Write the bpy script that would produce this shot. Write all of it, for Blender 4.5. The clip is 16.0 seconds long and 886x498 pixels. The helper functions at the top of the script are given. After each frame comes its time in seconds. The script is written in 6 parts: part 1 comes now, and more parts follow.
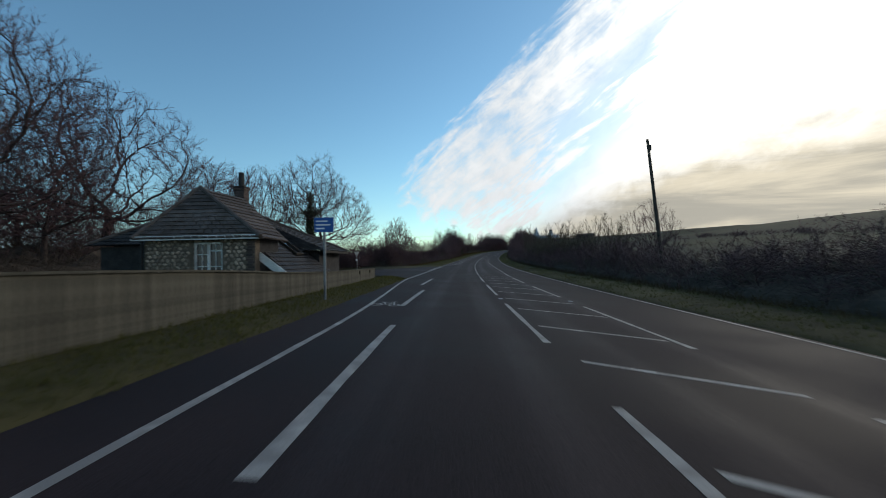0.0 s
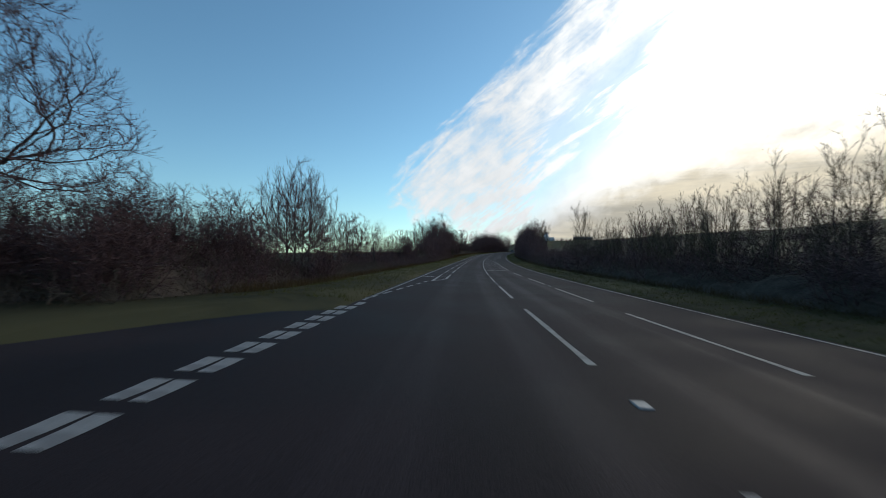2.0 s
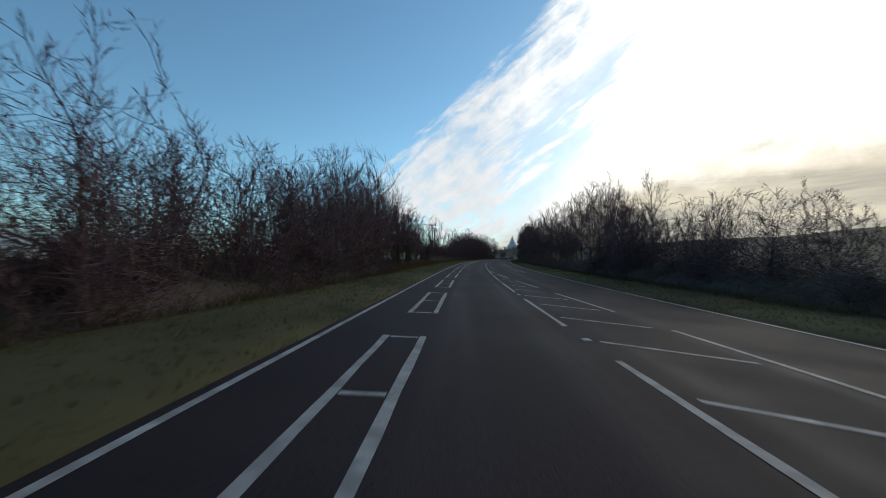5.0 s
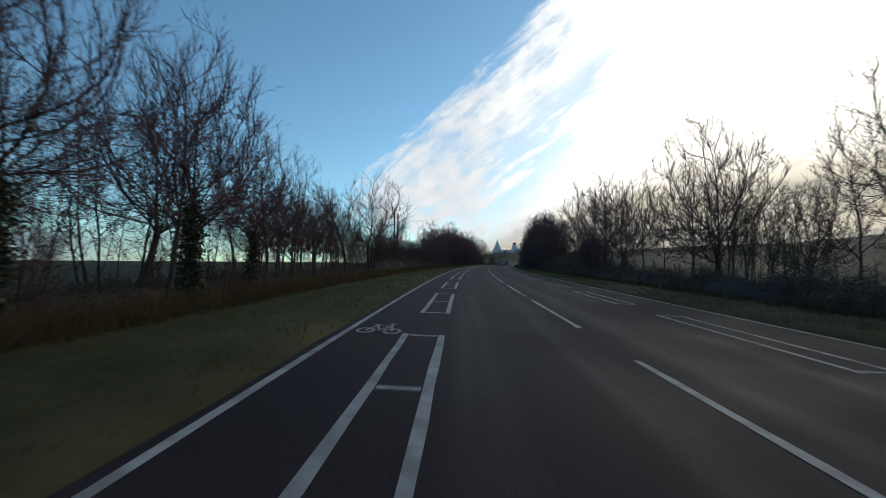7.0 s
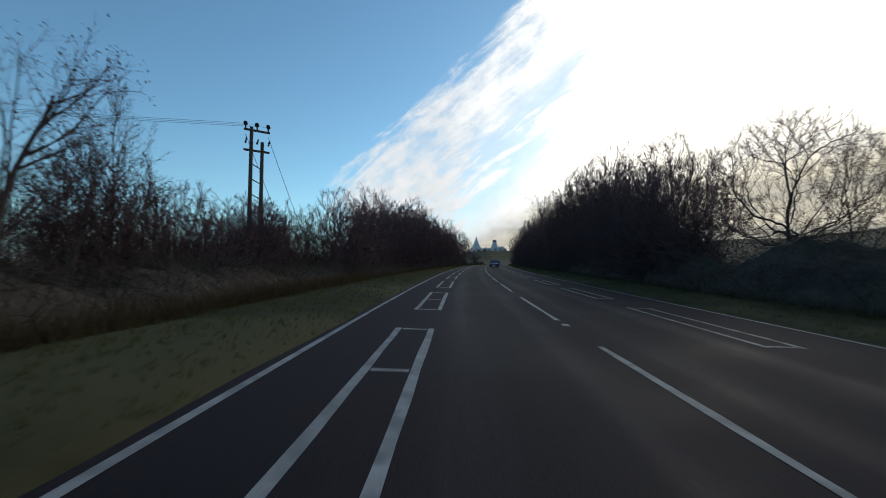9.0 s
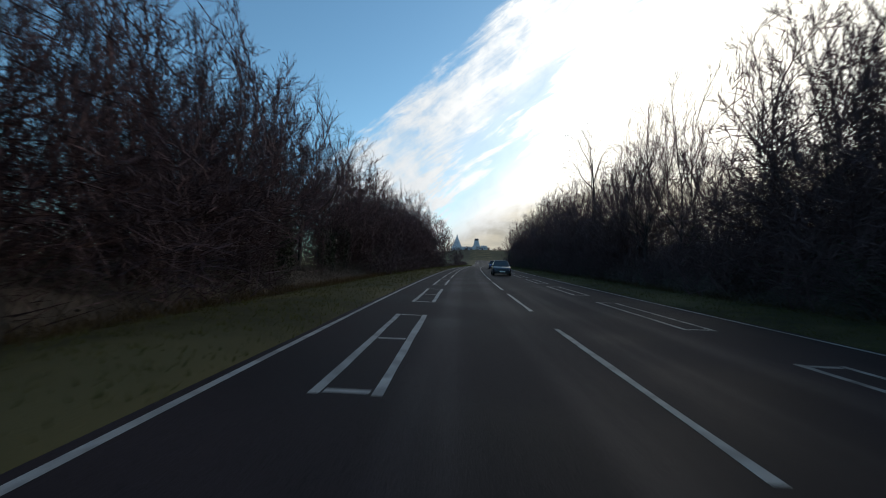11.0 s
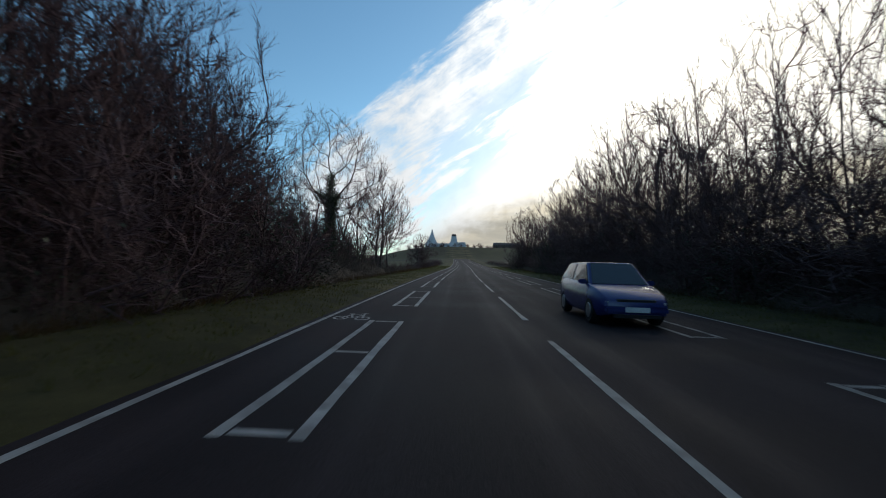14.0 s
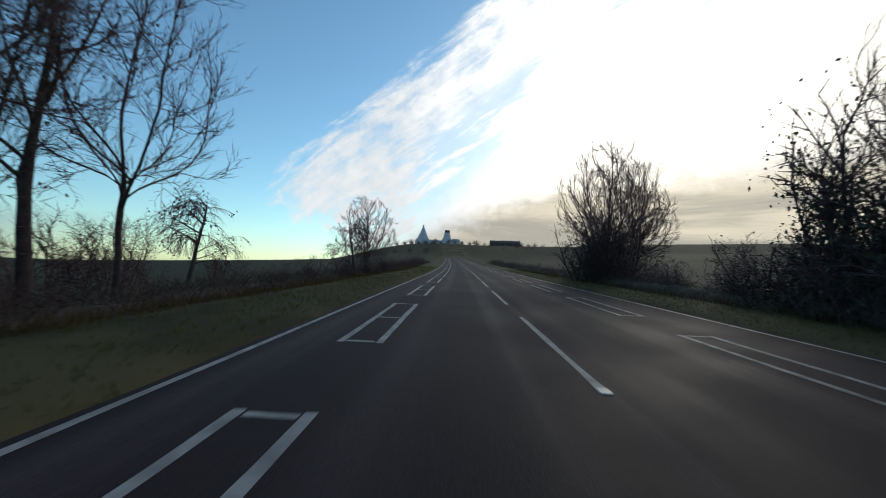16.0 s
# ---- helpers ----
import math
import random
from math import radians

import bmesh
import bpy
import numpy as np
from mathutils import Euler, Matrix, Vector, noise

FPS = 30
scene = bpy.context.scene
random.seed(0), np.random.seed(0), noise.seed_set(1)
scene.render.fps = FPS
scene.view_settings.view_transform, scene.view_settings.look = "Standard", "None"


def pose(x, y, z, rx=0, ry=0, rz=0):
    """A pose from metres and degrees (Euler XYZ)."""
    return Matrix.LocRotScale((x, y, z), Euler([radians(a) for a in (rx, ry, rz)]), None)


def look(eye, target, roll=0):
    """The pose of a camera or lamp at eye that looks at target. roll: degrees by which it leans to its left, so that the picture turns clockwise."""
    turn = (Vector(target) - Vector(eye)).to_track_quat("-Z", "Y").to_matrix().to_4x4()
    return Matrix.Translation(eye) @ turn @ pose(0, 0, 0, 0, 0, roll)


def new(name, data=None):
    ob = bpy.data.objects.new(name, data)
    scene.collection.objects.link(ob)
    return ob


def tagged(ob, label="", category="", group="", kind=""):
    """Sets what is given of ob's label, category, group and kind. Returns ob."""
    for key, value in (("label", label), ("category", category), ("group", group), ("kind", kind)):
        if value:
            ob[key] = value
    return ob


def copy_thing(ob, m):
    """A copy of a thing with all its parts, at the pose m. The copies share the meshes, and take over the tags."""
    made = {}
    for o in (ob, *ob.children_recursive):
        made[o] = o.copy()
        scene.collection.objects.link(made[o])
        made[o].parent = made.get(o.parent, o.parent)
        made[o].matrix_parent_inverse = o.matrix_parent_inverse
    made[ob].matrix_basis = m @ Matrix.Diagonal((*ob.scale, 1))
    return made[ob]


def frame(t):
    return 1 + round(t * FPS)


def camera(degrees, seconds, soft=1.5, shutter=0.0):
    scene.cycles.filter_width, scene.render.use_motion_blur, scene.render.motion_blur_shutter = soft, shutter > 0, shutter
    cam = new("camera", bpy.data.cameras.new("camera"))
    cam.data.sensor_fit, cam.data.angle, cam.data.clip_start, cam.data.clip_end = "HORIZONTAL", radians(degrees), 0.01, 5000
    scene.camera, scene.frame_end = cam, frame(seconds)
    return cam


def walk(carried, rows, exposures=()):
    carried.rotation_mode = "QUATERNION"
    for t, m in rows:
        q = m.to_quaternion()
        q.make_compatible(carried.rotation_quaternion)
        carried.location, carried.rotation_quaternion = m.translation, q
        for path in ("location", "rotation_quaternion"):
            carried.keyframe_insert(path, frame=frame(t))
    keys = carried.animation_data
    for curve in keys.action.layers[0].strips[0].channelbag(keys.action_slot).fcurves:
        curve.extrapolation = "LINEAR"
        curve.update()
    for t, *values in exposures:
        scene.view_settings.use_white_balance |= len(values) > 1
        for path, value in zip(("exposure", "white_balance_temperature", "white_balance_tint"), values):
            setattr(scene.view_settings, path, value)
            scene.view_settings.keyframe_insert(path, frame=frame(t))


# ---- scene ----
cam = camera(93.0, 16.0, soft=0.9, shutter=0.12)
PATH = [
    (0.0, 0.000, 0.000, 1.413, -0.00, 1.60, 1.05),
    (0.5, 0.382, 11.922, 1.463, -0.27, 1.83, 0.93),
    (1.0, 0.786, 23.611, 1.530, 0.10, 1.91, 0.75),
    (1.5, 1.270, 35.050, 1.612, 0.77, 1.80, 0.41),
    (2.0, 1.872, 46.423, 1.716, 1.40, 1.88, 0.06),
    (2.5, 2.607, 57.935, 1.848, 2.02, 2.22, -0.04),
    (3.0, 3.464, 69.480, 2.014, 2.60, 2.46, 0.08),
    (3.5, 4.432, 80.981, 2.212, 3.14, 2.43, 0.20),
    (4.0, 5.512, 92.508, 2.438, 3.67, 2.63, 0.23),
    (4.5, 6.702, 104.047, 2.694, 4.19, 2.81, 0.16),
    (5.0, 7.918, 114.886, 2.967, 4.71, 2.98, -0.09),
    (5.5, 9.271, 126.029, 3.281, 5.22, 3.15, -0.24),
    (6.0, 10.697, 137.309, 3.634, 5.74, 3.33, -0.45),
    (6.5, 12.193, 148.307, 4.018, 6.26, 3.50, -0.64),
    (7.0, 13.866, 159.265, 4.430, 7.19, 3.61, -0.57),
    (7.5, 15.687, 170.023, 4.845, 8.15, 4.00, -0.43),
    (8.0, 17.665, 180.748, 5.255, 8.99, 3.22, -0.30),
    (8.5, 19.780, 191.490, 5.653, 9.41, 3.53, -0.10),
    (9.0, 22.018, 202.209, 6.039, 10.25, 3.52, 0.11),
    (9.5, 24.401, 212.895, 6.421, 10.95, 3.49, 0.06),
    (10.0, 26.836, 223.182, 6.788, 11.64, 3.47, -0.36),
    (10.5, 29.429, 233.629, 7.159, 12.34, 3.44, -0.56),
    (11.0, 32.179, 244.089, 7.529, 13.04, 3.42, -0.88),
    (11.5, 35.021, 254.405, 7.891, 13.74, 3.39, -0.91),
    (12.0, 37.963, 264.689, 8.254, 14.27, 3.42, -0.97),
    (12.5, 40.954, 274.920, 8.614, 14.97, 3.44, -1.06),
    (13.0, 44.055, 285.131, 8.970, 15.52, 3.46, -1.11),
    (13.5, 47.325, 295.487, 9.321, 15.97, 3.29, -1.19),
    (14.0, 50.572, 305.537, 9.648, 16.28, 3.24, -1.36),
    (14.5, 53.828, 315.382, 9.951, 16.49, 3.09, -1.57),
    (15.0, 57.130, 325.224, 10.238, 16.76, 2.94, -1.76),
    (15.5, 60.446, 335.079, 10.513, 16.97, 2.91, -2.00),
    (16.0, 63.782, 344.929, 10.783, 17.22, 3.05, -2.37),
]

walk(cam, [(t, pose(x, y, z, 90 + pitch, roll, -yaw)) for t, x, y, z, yaw, pitch, roll in PATH],
     exposures=[(0.0, 0.0), (16.0, 0.0)])

# ---- light: low sun behind a cloud bank, clear sky on the other side ----
SUN_AZ, SUN_EL = 46.0, 19.0
world = bpy.data.worlds.new("sky")
scene.world = world
world.use_nodes = True


def build_sky():
    nt = world.node_tree
    nt.nodes.clear()
    N, L = nt.nodes.new, nt.links.new
    out, bg = N("ShaderNodeOutputWorld"), N("ShaderNodeBackground")
    L(bg.outputs[0], out.inputs[0])
    sky = N("ShaderNodeTexSky")
    sky.sky_type, sky.sun_disc = "NISHITA", False
    sky.sun_elevation, sky.sun_rotation = radians(SUN_EL), radians(SUN_AZ)
    sky.air_density, sky.dust_density, sky.ozone_density = 1.0, 0.3, 3.0
    tc = N("ShaderNodeTexCoord")
    d = tc.outputs["Generated"]

    def math_(op, a, b=None, c=None):
        n = N("ShaderNodeMath")
        n.operation = op
        for i, v in enumerate((a, b, c)):
            if v is None:
                continue
            if isinstance(v, (int, float)):
                n.inputs[i].default_value = v
            else:
                L(v, n.inputs[i])
        return n.outputs[0]

    def dot(v, w):
        n = N("ShaderNodeVectorMath")
        n.operation = "DOT_PRODUCT"
        L(v, n.inputs[0])
        n.inputs[1].default_value = w
        return n.outputs["Value"]

    def smooth(v, a, b):
        n = N("ShaderNodeMapRange")
        n.interpolation_type = "SMOOTHSTEP"
        L(v, n.inputs[0])
        n.inputs[1].default_value, n.inputs[2].default_value = a, b
        return n.outputs[0]

    def ray(az, el):
        a, e = radians(az), radians(el)
        return Vector((math.sin(a) * math.cos(e), math.cos(a) * math.cos(e), math.sin(e)))

    def noise_(vec, scale, detail, rough, stretch=None, distort=0.0):
        n = N("ShaderNodeTexNoise")
        n.inputs["Scale"].default_value, n.inputs["Detail"].default_value = scale, detail
        n.inputs["Roughness"].default_value, n.inputs["Distortion"].default_value = rough, distort
        m = N("ShaderNodeMapping")
        L(vec, m.inputs[0])
        if stretch:
            m.inputs["Rotation"].default_value, m.inputs["Scale"].default_value = stretch
        L(m.outputs[0], n.inputs["Vector"])
        return n.outputs[0]

    def mix(f, a, b):
        n = N("ShaderNodeMix")
        n.data_type = "RGBA"
        for sock, v in ((n.inputs[0], f), (n.inputs[6], a), (n.inputs[7], b)):
            if isinstance(v, (int, float)):
                sock.default_value = v
            elif isinstance(v, tuple):
                sock.default_value = (*v, 1)
            else:
                L(v, sock)
        return n.outputs[2]

    # the bank's upper edge runs from its tip over the road up to the right
    tip, high = ray(*TIP), ray(*HIGH)
    edge = tip.cross(high).normalized()
    along = (high - tip * high.dot(tip)).normalized()
    side = dot(d, -edge) if edge.dot(ray(60, 10)) < 0 else dot(d, edge)
    far = dot(d, along)
    sep = N("ShaderNodeSeparateXYZ")
    L(d, sep.inputs[0])
    hgt = math_("ADD", math_("MAXIMUM", sep.outputs[2], 0.02), 0.10)
    comb = N("ShaderNodeCombineXYZ")
    L(math_("DIVIDE", sep.outputs[0], hgt), comb.inputs[0])
    L(math_("DIVIDE", sep.outputs[1], hgt), comb.inputs[1])
    sheet = comb.outputs[0]

    # fibres run up along the bank's edge, a little flatter than it
    def streaked(lengthwise, crosswise, detail, rough, distort, skew=0.0, seed=0.0):
        c = N("ShaderNodeCombineXYZ")
        L(math_("MULTIPLY", far, lengthwise), c.inputs[0])
        L(math_("MULTIPLY", math_("ADD", side, math_("MULTIPLY", far, skew)), crosswise), c.inputs[1])
        c.inputs[2].default_value = seed
        return noise_(c.outputs[0], 1.0, detail, rough, None, distort)

    big = streaked(4.0, 7.0, 5, 0.55, 0.3, -0.05, 3.0)
    streak = streaked(5.5, 24.0, 9, 0.62, 0.35, -0.10, 1.0)
    feather = streaked(20.0, 46.0, 8, 0.66, 0.5, -0.16, 7.0)
    puff = streaked(22.0, 24.0, 8, 0.60, 0.4, 0.0, 5.0)

    def centred(v, k):
        return math_("MULTIPLY", math_("SUBTRACT", v, 0.5), k)

    def total(*vs):
        out = vs[0]
        for v in vs[1:]:
            out = math_("ADD", out, v)
        return out

    rim = smooth(total(side, centred(streak, 0.13), centred(feather, 0.06), centred(big, 0.08)), -0.040, 0.008)
    start = smooth(total(far, math_("MULTIPLY", side, -0.30), centred(puff, 0.16), centred(big, 0.10)), -0.065, 0.010)
    # thin near the rim, solid further in, with one torn blue gap along it
    deep = smooth(side, 0.02, 0.42)
    body = smooth(total(math_("MULTIPLY", streak, 0.50), math_("MULTIPLY", feather, 0.22), math_("MULTIPLY", puff, 0.28), math_("MULTIPLY", deep, 0.46)), 0.30, 0.60)
    tear = math_("MULTIPLY", math_("MULTIPLY", smooth(side, 0.08, 0.14), smooth(side, 0.30, 0.20)), smooth(total(big, centred(streak, 0.9)), 0.56, 0.42))
    body = math_("MULTIPLY", body, math_("SUBTRACT", 1.0, math_("MULTIPLY", tear, 0.72)))
    mask = math_("MULTIPLY", math_("MULTIPLY", rim, start), math_("ADD", 0.20, math_("MULTIPLY", body, 0.80)))
    # glow of the sun through the bank, thick grey and cream layers under it
    cs = dot(d, ray(SUN_AZ, SUN_EL))
    g1 = math_("POWER", smooth(cs, 0.78, 1.0), 1.5)
    g2 = smooth(cs, 0.15, 0.97)
    under = total(side, math_("MULTIPLY", far, -0.42), -0.175, centred(big, 0.16), centred(puff, 0.10))
    low = smooth(under, -0.015, 0.085)
    bright = math_("ADD", math_("MULTIPLY", g1, 0.60), math_("ADD", 0.80, math_("MULTIPLY", g2, 0.08)))
    bright = math_("MULTIPLY", bright, math_("ADD", 0.70, math_("MULTIPLY", total(math_("MULTIPLY", puff, 0.5), math_("MULTIPLY", streak, 0.5)), 0.62)))
    tone = mix(g1, (0.90, 0.935, 0.96), (1.0, 0.965, 0.88))
    n = N("ShaderNodeVectorMath")
    n.operation = "SCALE"
    L(tone, n.inputs[0])
    L(bright, n.inputs["Scale"])
    # flat layers of the lower cloud, level with the horizon
    flat = N("ShaderNodeCombineXYZ")
    L(math_("MULTIPLY", far, 3.2), flat.inputs[0])
    L(math_("MULTIPLY", sep.outputs[2], 15.0), flat.inputs[1])
    layer = noise_(flat.outputs[0], 1.0, 8, 0.58, None, 0.6)
    light_low = mix(smooth(cs, 0.55, 0.93), (0.47, 0.50, 0.52), (0.80, 0.72, 0.55))
    dark_low = mix(smooth(cs, 0.55, 0.93), (0.36, 0.385, 0.41), (0.40, 0.38, 0.32))
    grey = mix(smooth(layer, 0.38, 0.64), dark_low, light_low)
    cloud = mix(math_("MULTIPLY", low, 0.93), n.outputs[0], grey)
    # a low bank of distant cloud along the horizon, and a pale horizon band
    hz = noise_(sheet, 0.35, 7, 0.6, ((0, 0, 0), (1, 1, 1)), 0.0)
    bank = math_("MULTIPLY", smooth(math_("ADD", sep.outputs[2], math_("MULTIPLY", hz, -0.09)), 0.050, 0.010), 0.85)
    bank = math_("MULTIPLY", bank, smooth(side, -0.10, -0.38))
    s2 = N("ShaderNodeVectorMath")
    s2.operation = "SCALE"
    L(sky.outputs[0], s2.inputs[0])
    s2.inputs["Scale"].default_value = SKY_GAIN
    tint = N("ShaderNodeVectorMath")
    tint.operation = "MULTIPLY"
    L(s2.outputs[0], tint.inputs[0])
    tint.inputs[1].default_value = SKY_TINT
    base = mix(bank, tint.outputs[0], (0.24, 0.32, 0.40))
    allsky = mix(mask, base, cloud)
    L(allsky, bg.inputs[0])
    bg.inputs[1].default_value = 1.0


TIP, HIGH = (-3.8, 9.8), (23.0, 32.2)
SKY_GAIN, SKY_TINT = 0.150, (0.86, 1.08, 1.02)
build_sky()
sun = new("sun", bpy.data.lights.new("sun", "SUN"))
sun.data.energy, sun.data.angle, sun.data.color = 0.5, radians(12), (1.0, 0.93, 0.82)
sun.matrix_world = look((0, 0, 60), Vector((0, 0, 60)) - 10 * Vector((math.sin(radians(SUN_AZ)) * math.cos(radians(SUN_EL)), math.cos(radians(SUN_AZ)) * math.cos(radians(SUN_EL)), math.sin(radians(SUN_EL)))))

# ---- materials ----
def material(name, base, dark=None, scale=6.0, rough=0.8, bump=0.2, bump_scale=60.0, metal=0.0, big=None, per_piece=0.0, spec=0.3):
    """A surface with large patches, fine grain and relief, in object metres."""
    m = bpy.data.materials.new(name)
    m.use_nodes = True
    nt = m.node_tree
    N, L = nt.nodes.new, nt.links.new
    b = nt.nodes["Principled BSDF"]
    b.inputs["Roughness"].default_value, b.inputs["Metallic"].default_value = rough, metal
    b.inputs["Specular IOR Level"].default_value = spec
    tc = N("ShaderNodeTexCoord")
    n1, n2 = N("ShaderNodeTexNoise"), N("ShaderNodeTexNoise")
    for n, s, det in ((n1, scale, 6), (n2, bump_scale, 4)):
        L(tc.outputs["Object"], n.inputs["Vector"])
        n.inputs["Scale"].default_value, n.inputs["Detail"].default_value = s, det
        n.inputs["Roughness"].default_value = 0.65
    ramp = N("ShaderNodeValToRGB")
    ramp.color_ramp.elements[0].position, ramp.color_ramp.elements[1].position = 0.36, 0.66
    dark = dark or tuple(c * 0.6 for c in base)
    ramp.color_ramp.elements[0].color, ramp.color_ramp.elements[1].color = (*dark, 1), (*base, 1)
    L(n1.outputs[0], ramp.inputs[0])
    col = ramp.outputs[0]
    mul = N("ShaderNodeMix")
    mul.data_type, mul.blend_type = "RGBA", "MULTIPLY"
    mul.inputs[0].default_value = 0.5
    g = N("ShaderNodeMapRange")
    L(n2.outputs[0], g.inputs[0])
    g.inputs[1].default_value, g.inputs[2].default_value, g.inputs[3].default_value, g.inputs[4].default_value = 0.25, 0.75, 0.45, 1.25
    L(col, mul.inputs[6])
    L(g.outputs[0], mul.inputs[7])
    col = mul.outputs[2]
    if per_piece:
        oi, mr, m2 = N("ShaderNodeObjectInfo"), N("ShaderNodeMapRange"), N("ShaderNodeMix")
        L(oi.outputs["Random"], mr.inputs[0])
        mr.inputs[3].default_value, mr.inputs[4].default_value = 1 - per_piece, 1 + per_piece
        m2.data_type, m2.blend_type = "RGBA", "MULTIPLY"
        m2.inputs[0].default_value = 1.0
        L(col, m2.inputs[6])
        L(mr.outputs[0], m2.inputs[7])
        col = m2.outputs[2]
    if big:
        n3, m3 = N("ShaderNodeTexNoise"), N("ShaderNodeMix")
        L(tc.outputs["Object"], n3.inputs["Vector"])
        n3.inputs["Scale"].default_value, n3.inputs["Detail"].default_value = big[1], 5
        r3 = N("ShaderNodeMapRange")
        r3.interpolation_type = "SMOOTHSTEP"
        L(n3.outputs[0], r3.inputs[0])
        r3.inputs[1].default_value, r3.inputs[2].default_value = 0.45, 0.62
        m3.data_type = "RGBA"
        L(r3.outputs[0], m3.inputs[0])
        L(col, m3.inputs[6])
        m3.inputs[7].default_value = (*big[0], 1)
        col = m3.outputs[2]
    L(col, b.inputs["Base Color"])
    bp = N("ShaderNodeBump")
    bp.inputs["Strength"].default_value, bp.inputs["Distance"].default_value = bump, 0.02
    L(n2.outputs[0], bp.inputs["Height"])
    L(bp.outputs[0], b.inputs["Normal"])
    return m


def asphalt_material(name):
    """Worn dark asphalt: aggregate grain, blotches, damp paler wheel tracks, and wet sheen painted as pale bands along
    the strip (u across, v along, in metres).
    """
    m = bpy.data.materials.new(name)
    m.use_nodes = True
    nt = m.node_tree
    N, L = nt.nodes.new, nt.links.new
    b = nt.nodes["Principled BSDF"]
    uv, tc = N("ShaderNodeUVMap"), N("ShaderNodeTexCoord")
    sep = N("ShaderNodeSeparateXYZ")
    L(uv.outputs[0], sep.inputs[0])

    def noise_(vec, scale, detail=5, stretch=None):
        n = N("ShaderNodeTexNoise")
        n.inputs["Scale"].default_value, n.inputs["Detail"].default_value = scale, detail
        if stretch:
            mp = N("ShaderNodeMapping")
            mp.inputs["Scale"].default_value = stretch
            L(vec, mp.inputs[0])
            vec = mp.outputs[0]
        L(vec, n.inputs["Vector"])
        return n.outputs[0]

    def mrange(v, a, b_, c, d, smooth=True):
        n = N("ShaderNodeMapRange")
        n.interpolation_type = "SMOOTHSTEP" if smooth else "LINEAR"
        L(v, n.inputs[0])
        for i, q in enumerate((a, b_, c, d)):
            n.inputs[i + 1].default_value = q
        return n.outputs[0]

    def op(kind, a, c):
        n = N("ShaderNodeMath")
        n.operation = kind
        for i, v in enumerate((a, c)):
            if isinstance(v, (int, float)):
                n.inputs[i].default_value = v
            else:
                L(v, n.inputs[i])
        return n.outputs[0]

    u = sep.outputs[0]
    grain = noise_(tc.outputs["Object"], 70, 3)
    blotch = noise_(tc.outputs["Object"], 0.35, 6)
    streak = noise_(uv.outputs[0], 1.0, 6, (1.6, 0.05, 1))
    wear = None
    for c in (-2.25, -0.65, 0.75, 2.3):
        k = mrange(op("ABSOLUTE", op("SUBTRACT", u, c), 0), 0.12, 0.5, 1, 0)
        wear = k if wear is None else op("ADD", wear, k)
    wear = op("MULTIPLY", wear, mrange(streak, 0.35, 0.65, 0.2, 1.0))
    # wet sheen of the later stretch, put into the base colour as paler bands
    band = None
    for c, half in ((-3.9, 0.55), (4.1, 0.75), (-0.1, 0.30)):
        k = mrange(op("ABSOLUTE", op("SUBTRACT", u, c), 0), half * 0.4, half, 1, 0)
        band = k if band is None else op("ADD", band, k)
    band = op("MULTIPLY", op("MULTIPLY", band, mrange(sep.outputs[1], 290, 345, 0.0, 1.0)), mrange(streak, 0.38, 0.62, 0.15, 1.0))
    val = op("ADD", mrange(blotch, 0.3, 0.7, 0.0155, 0.027), op("ADD", op("MULTIPLY", wear, 0.007), op("MULTIPLY", band, 0.020)))
    val = op("MULTIPLY", val, mrange(grain, 0.3, 0.7, 0.55, 1.5, False))
    comb = N("ShaderNodeCombineColor")
    L(op("MULTIPLY", val, 1.34), comb.inputs[0])
    L(op("MULTIPLY", val, 0.95), comb.inputs[1])
    L(op("MULTIPLY", val, 0.96), comb.inputs[2])
    L(comb.outputs[0], b.inputs["Base Color"])
    L(op("SUBTRACT", mrange(blotch, 0.35, 0.65, 0.70, 0.82), op("MULTIPLY", wear, 0.08)), b.inputs["Roughness"])
    b.inputs["Specular IOR Level"].default_value = 0.08
    bp = N("ShaderNodeBump")
    bp.inputs["Strength"].default_value, bp.inputs["Distance"].default_value = 0.5, 0.008
    L(grain, bp.inputs["Height"])
    L(bp.outputs[0], b.inputs["Normal"])
    return m


MAT_ASPHALT = asphalt_material("worn_asphalt")
MAT_PAINT = material("road_paint", (0.46, 0.425, 0.39), (0.26, 0.24, 0.22), 1.6, 0.7, 0.3, 45, big=((0.22, 0.20, 0.185), 2.6))
MAT_PAINT_OLD = material("faded_road_paint", (0.36, 0.335, 0.31), (0.09, 0.085, 0.08), 2.2, 0.7, 0.3, 45)
MAT_GRASS = material("winter_grass", (0.070, 0.061, 0.027), (0.038, 0.035, 0.017), 0.9, 0.9, 0.8, 30, big=((0.092, 0.078, 0.036), 0.13), spec=0.08)
MAT_BLADE = material("grass_blade", (0.105, 0.098, 0.038), (0.062, 0.060, 0.025), 2.0, 0.75, 0.0, 40, spec=0.08)
MAT_DRYGRASS = material("dry_grass", (0.105, 0.074, 0.038), (0.048, 0.035, 0.019), 1.5, 0.85, 0.0, 40, spec=0.08)
MAT_BARK = material("bark", (0.090, 0.066, 0.060), (0.040, 0.030, 0.028), 5.0, 0.9, 0.8, 35)
MAT_TWIG = material("twig", (0.140, 0.078, 0.080), (0.078, 0.046, 0.047), 3.0, 0.85, 0.0, 30)
MAT_TWIG_PALE = material("pale_twig", (0.12, 0.098, 0.062), (0.06, 0.048, 0.032), 3.0, 0.85, 0.0, 30)
MAT_IVY = material("ivy_leaf", (0.052, 0.060, 0.028), (0.030, 0.035, 0.018), 3.0, 0.55, 0.0, 30)
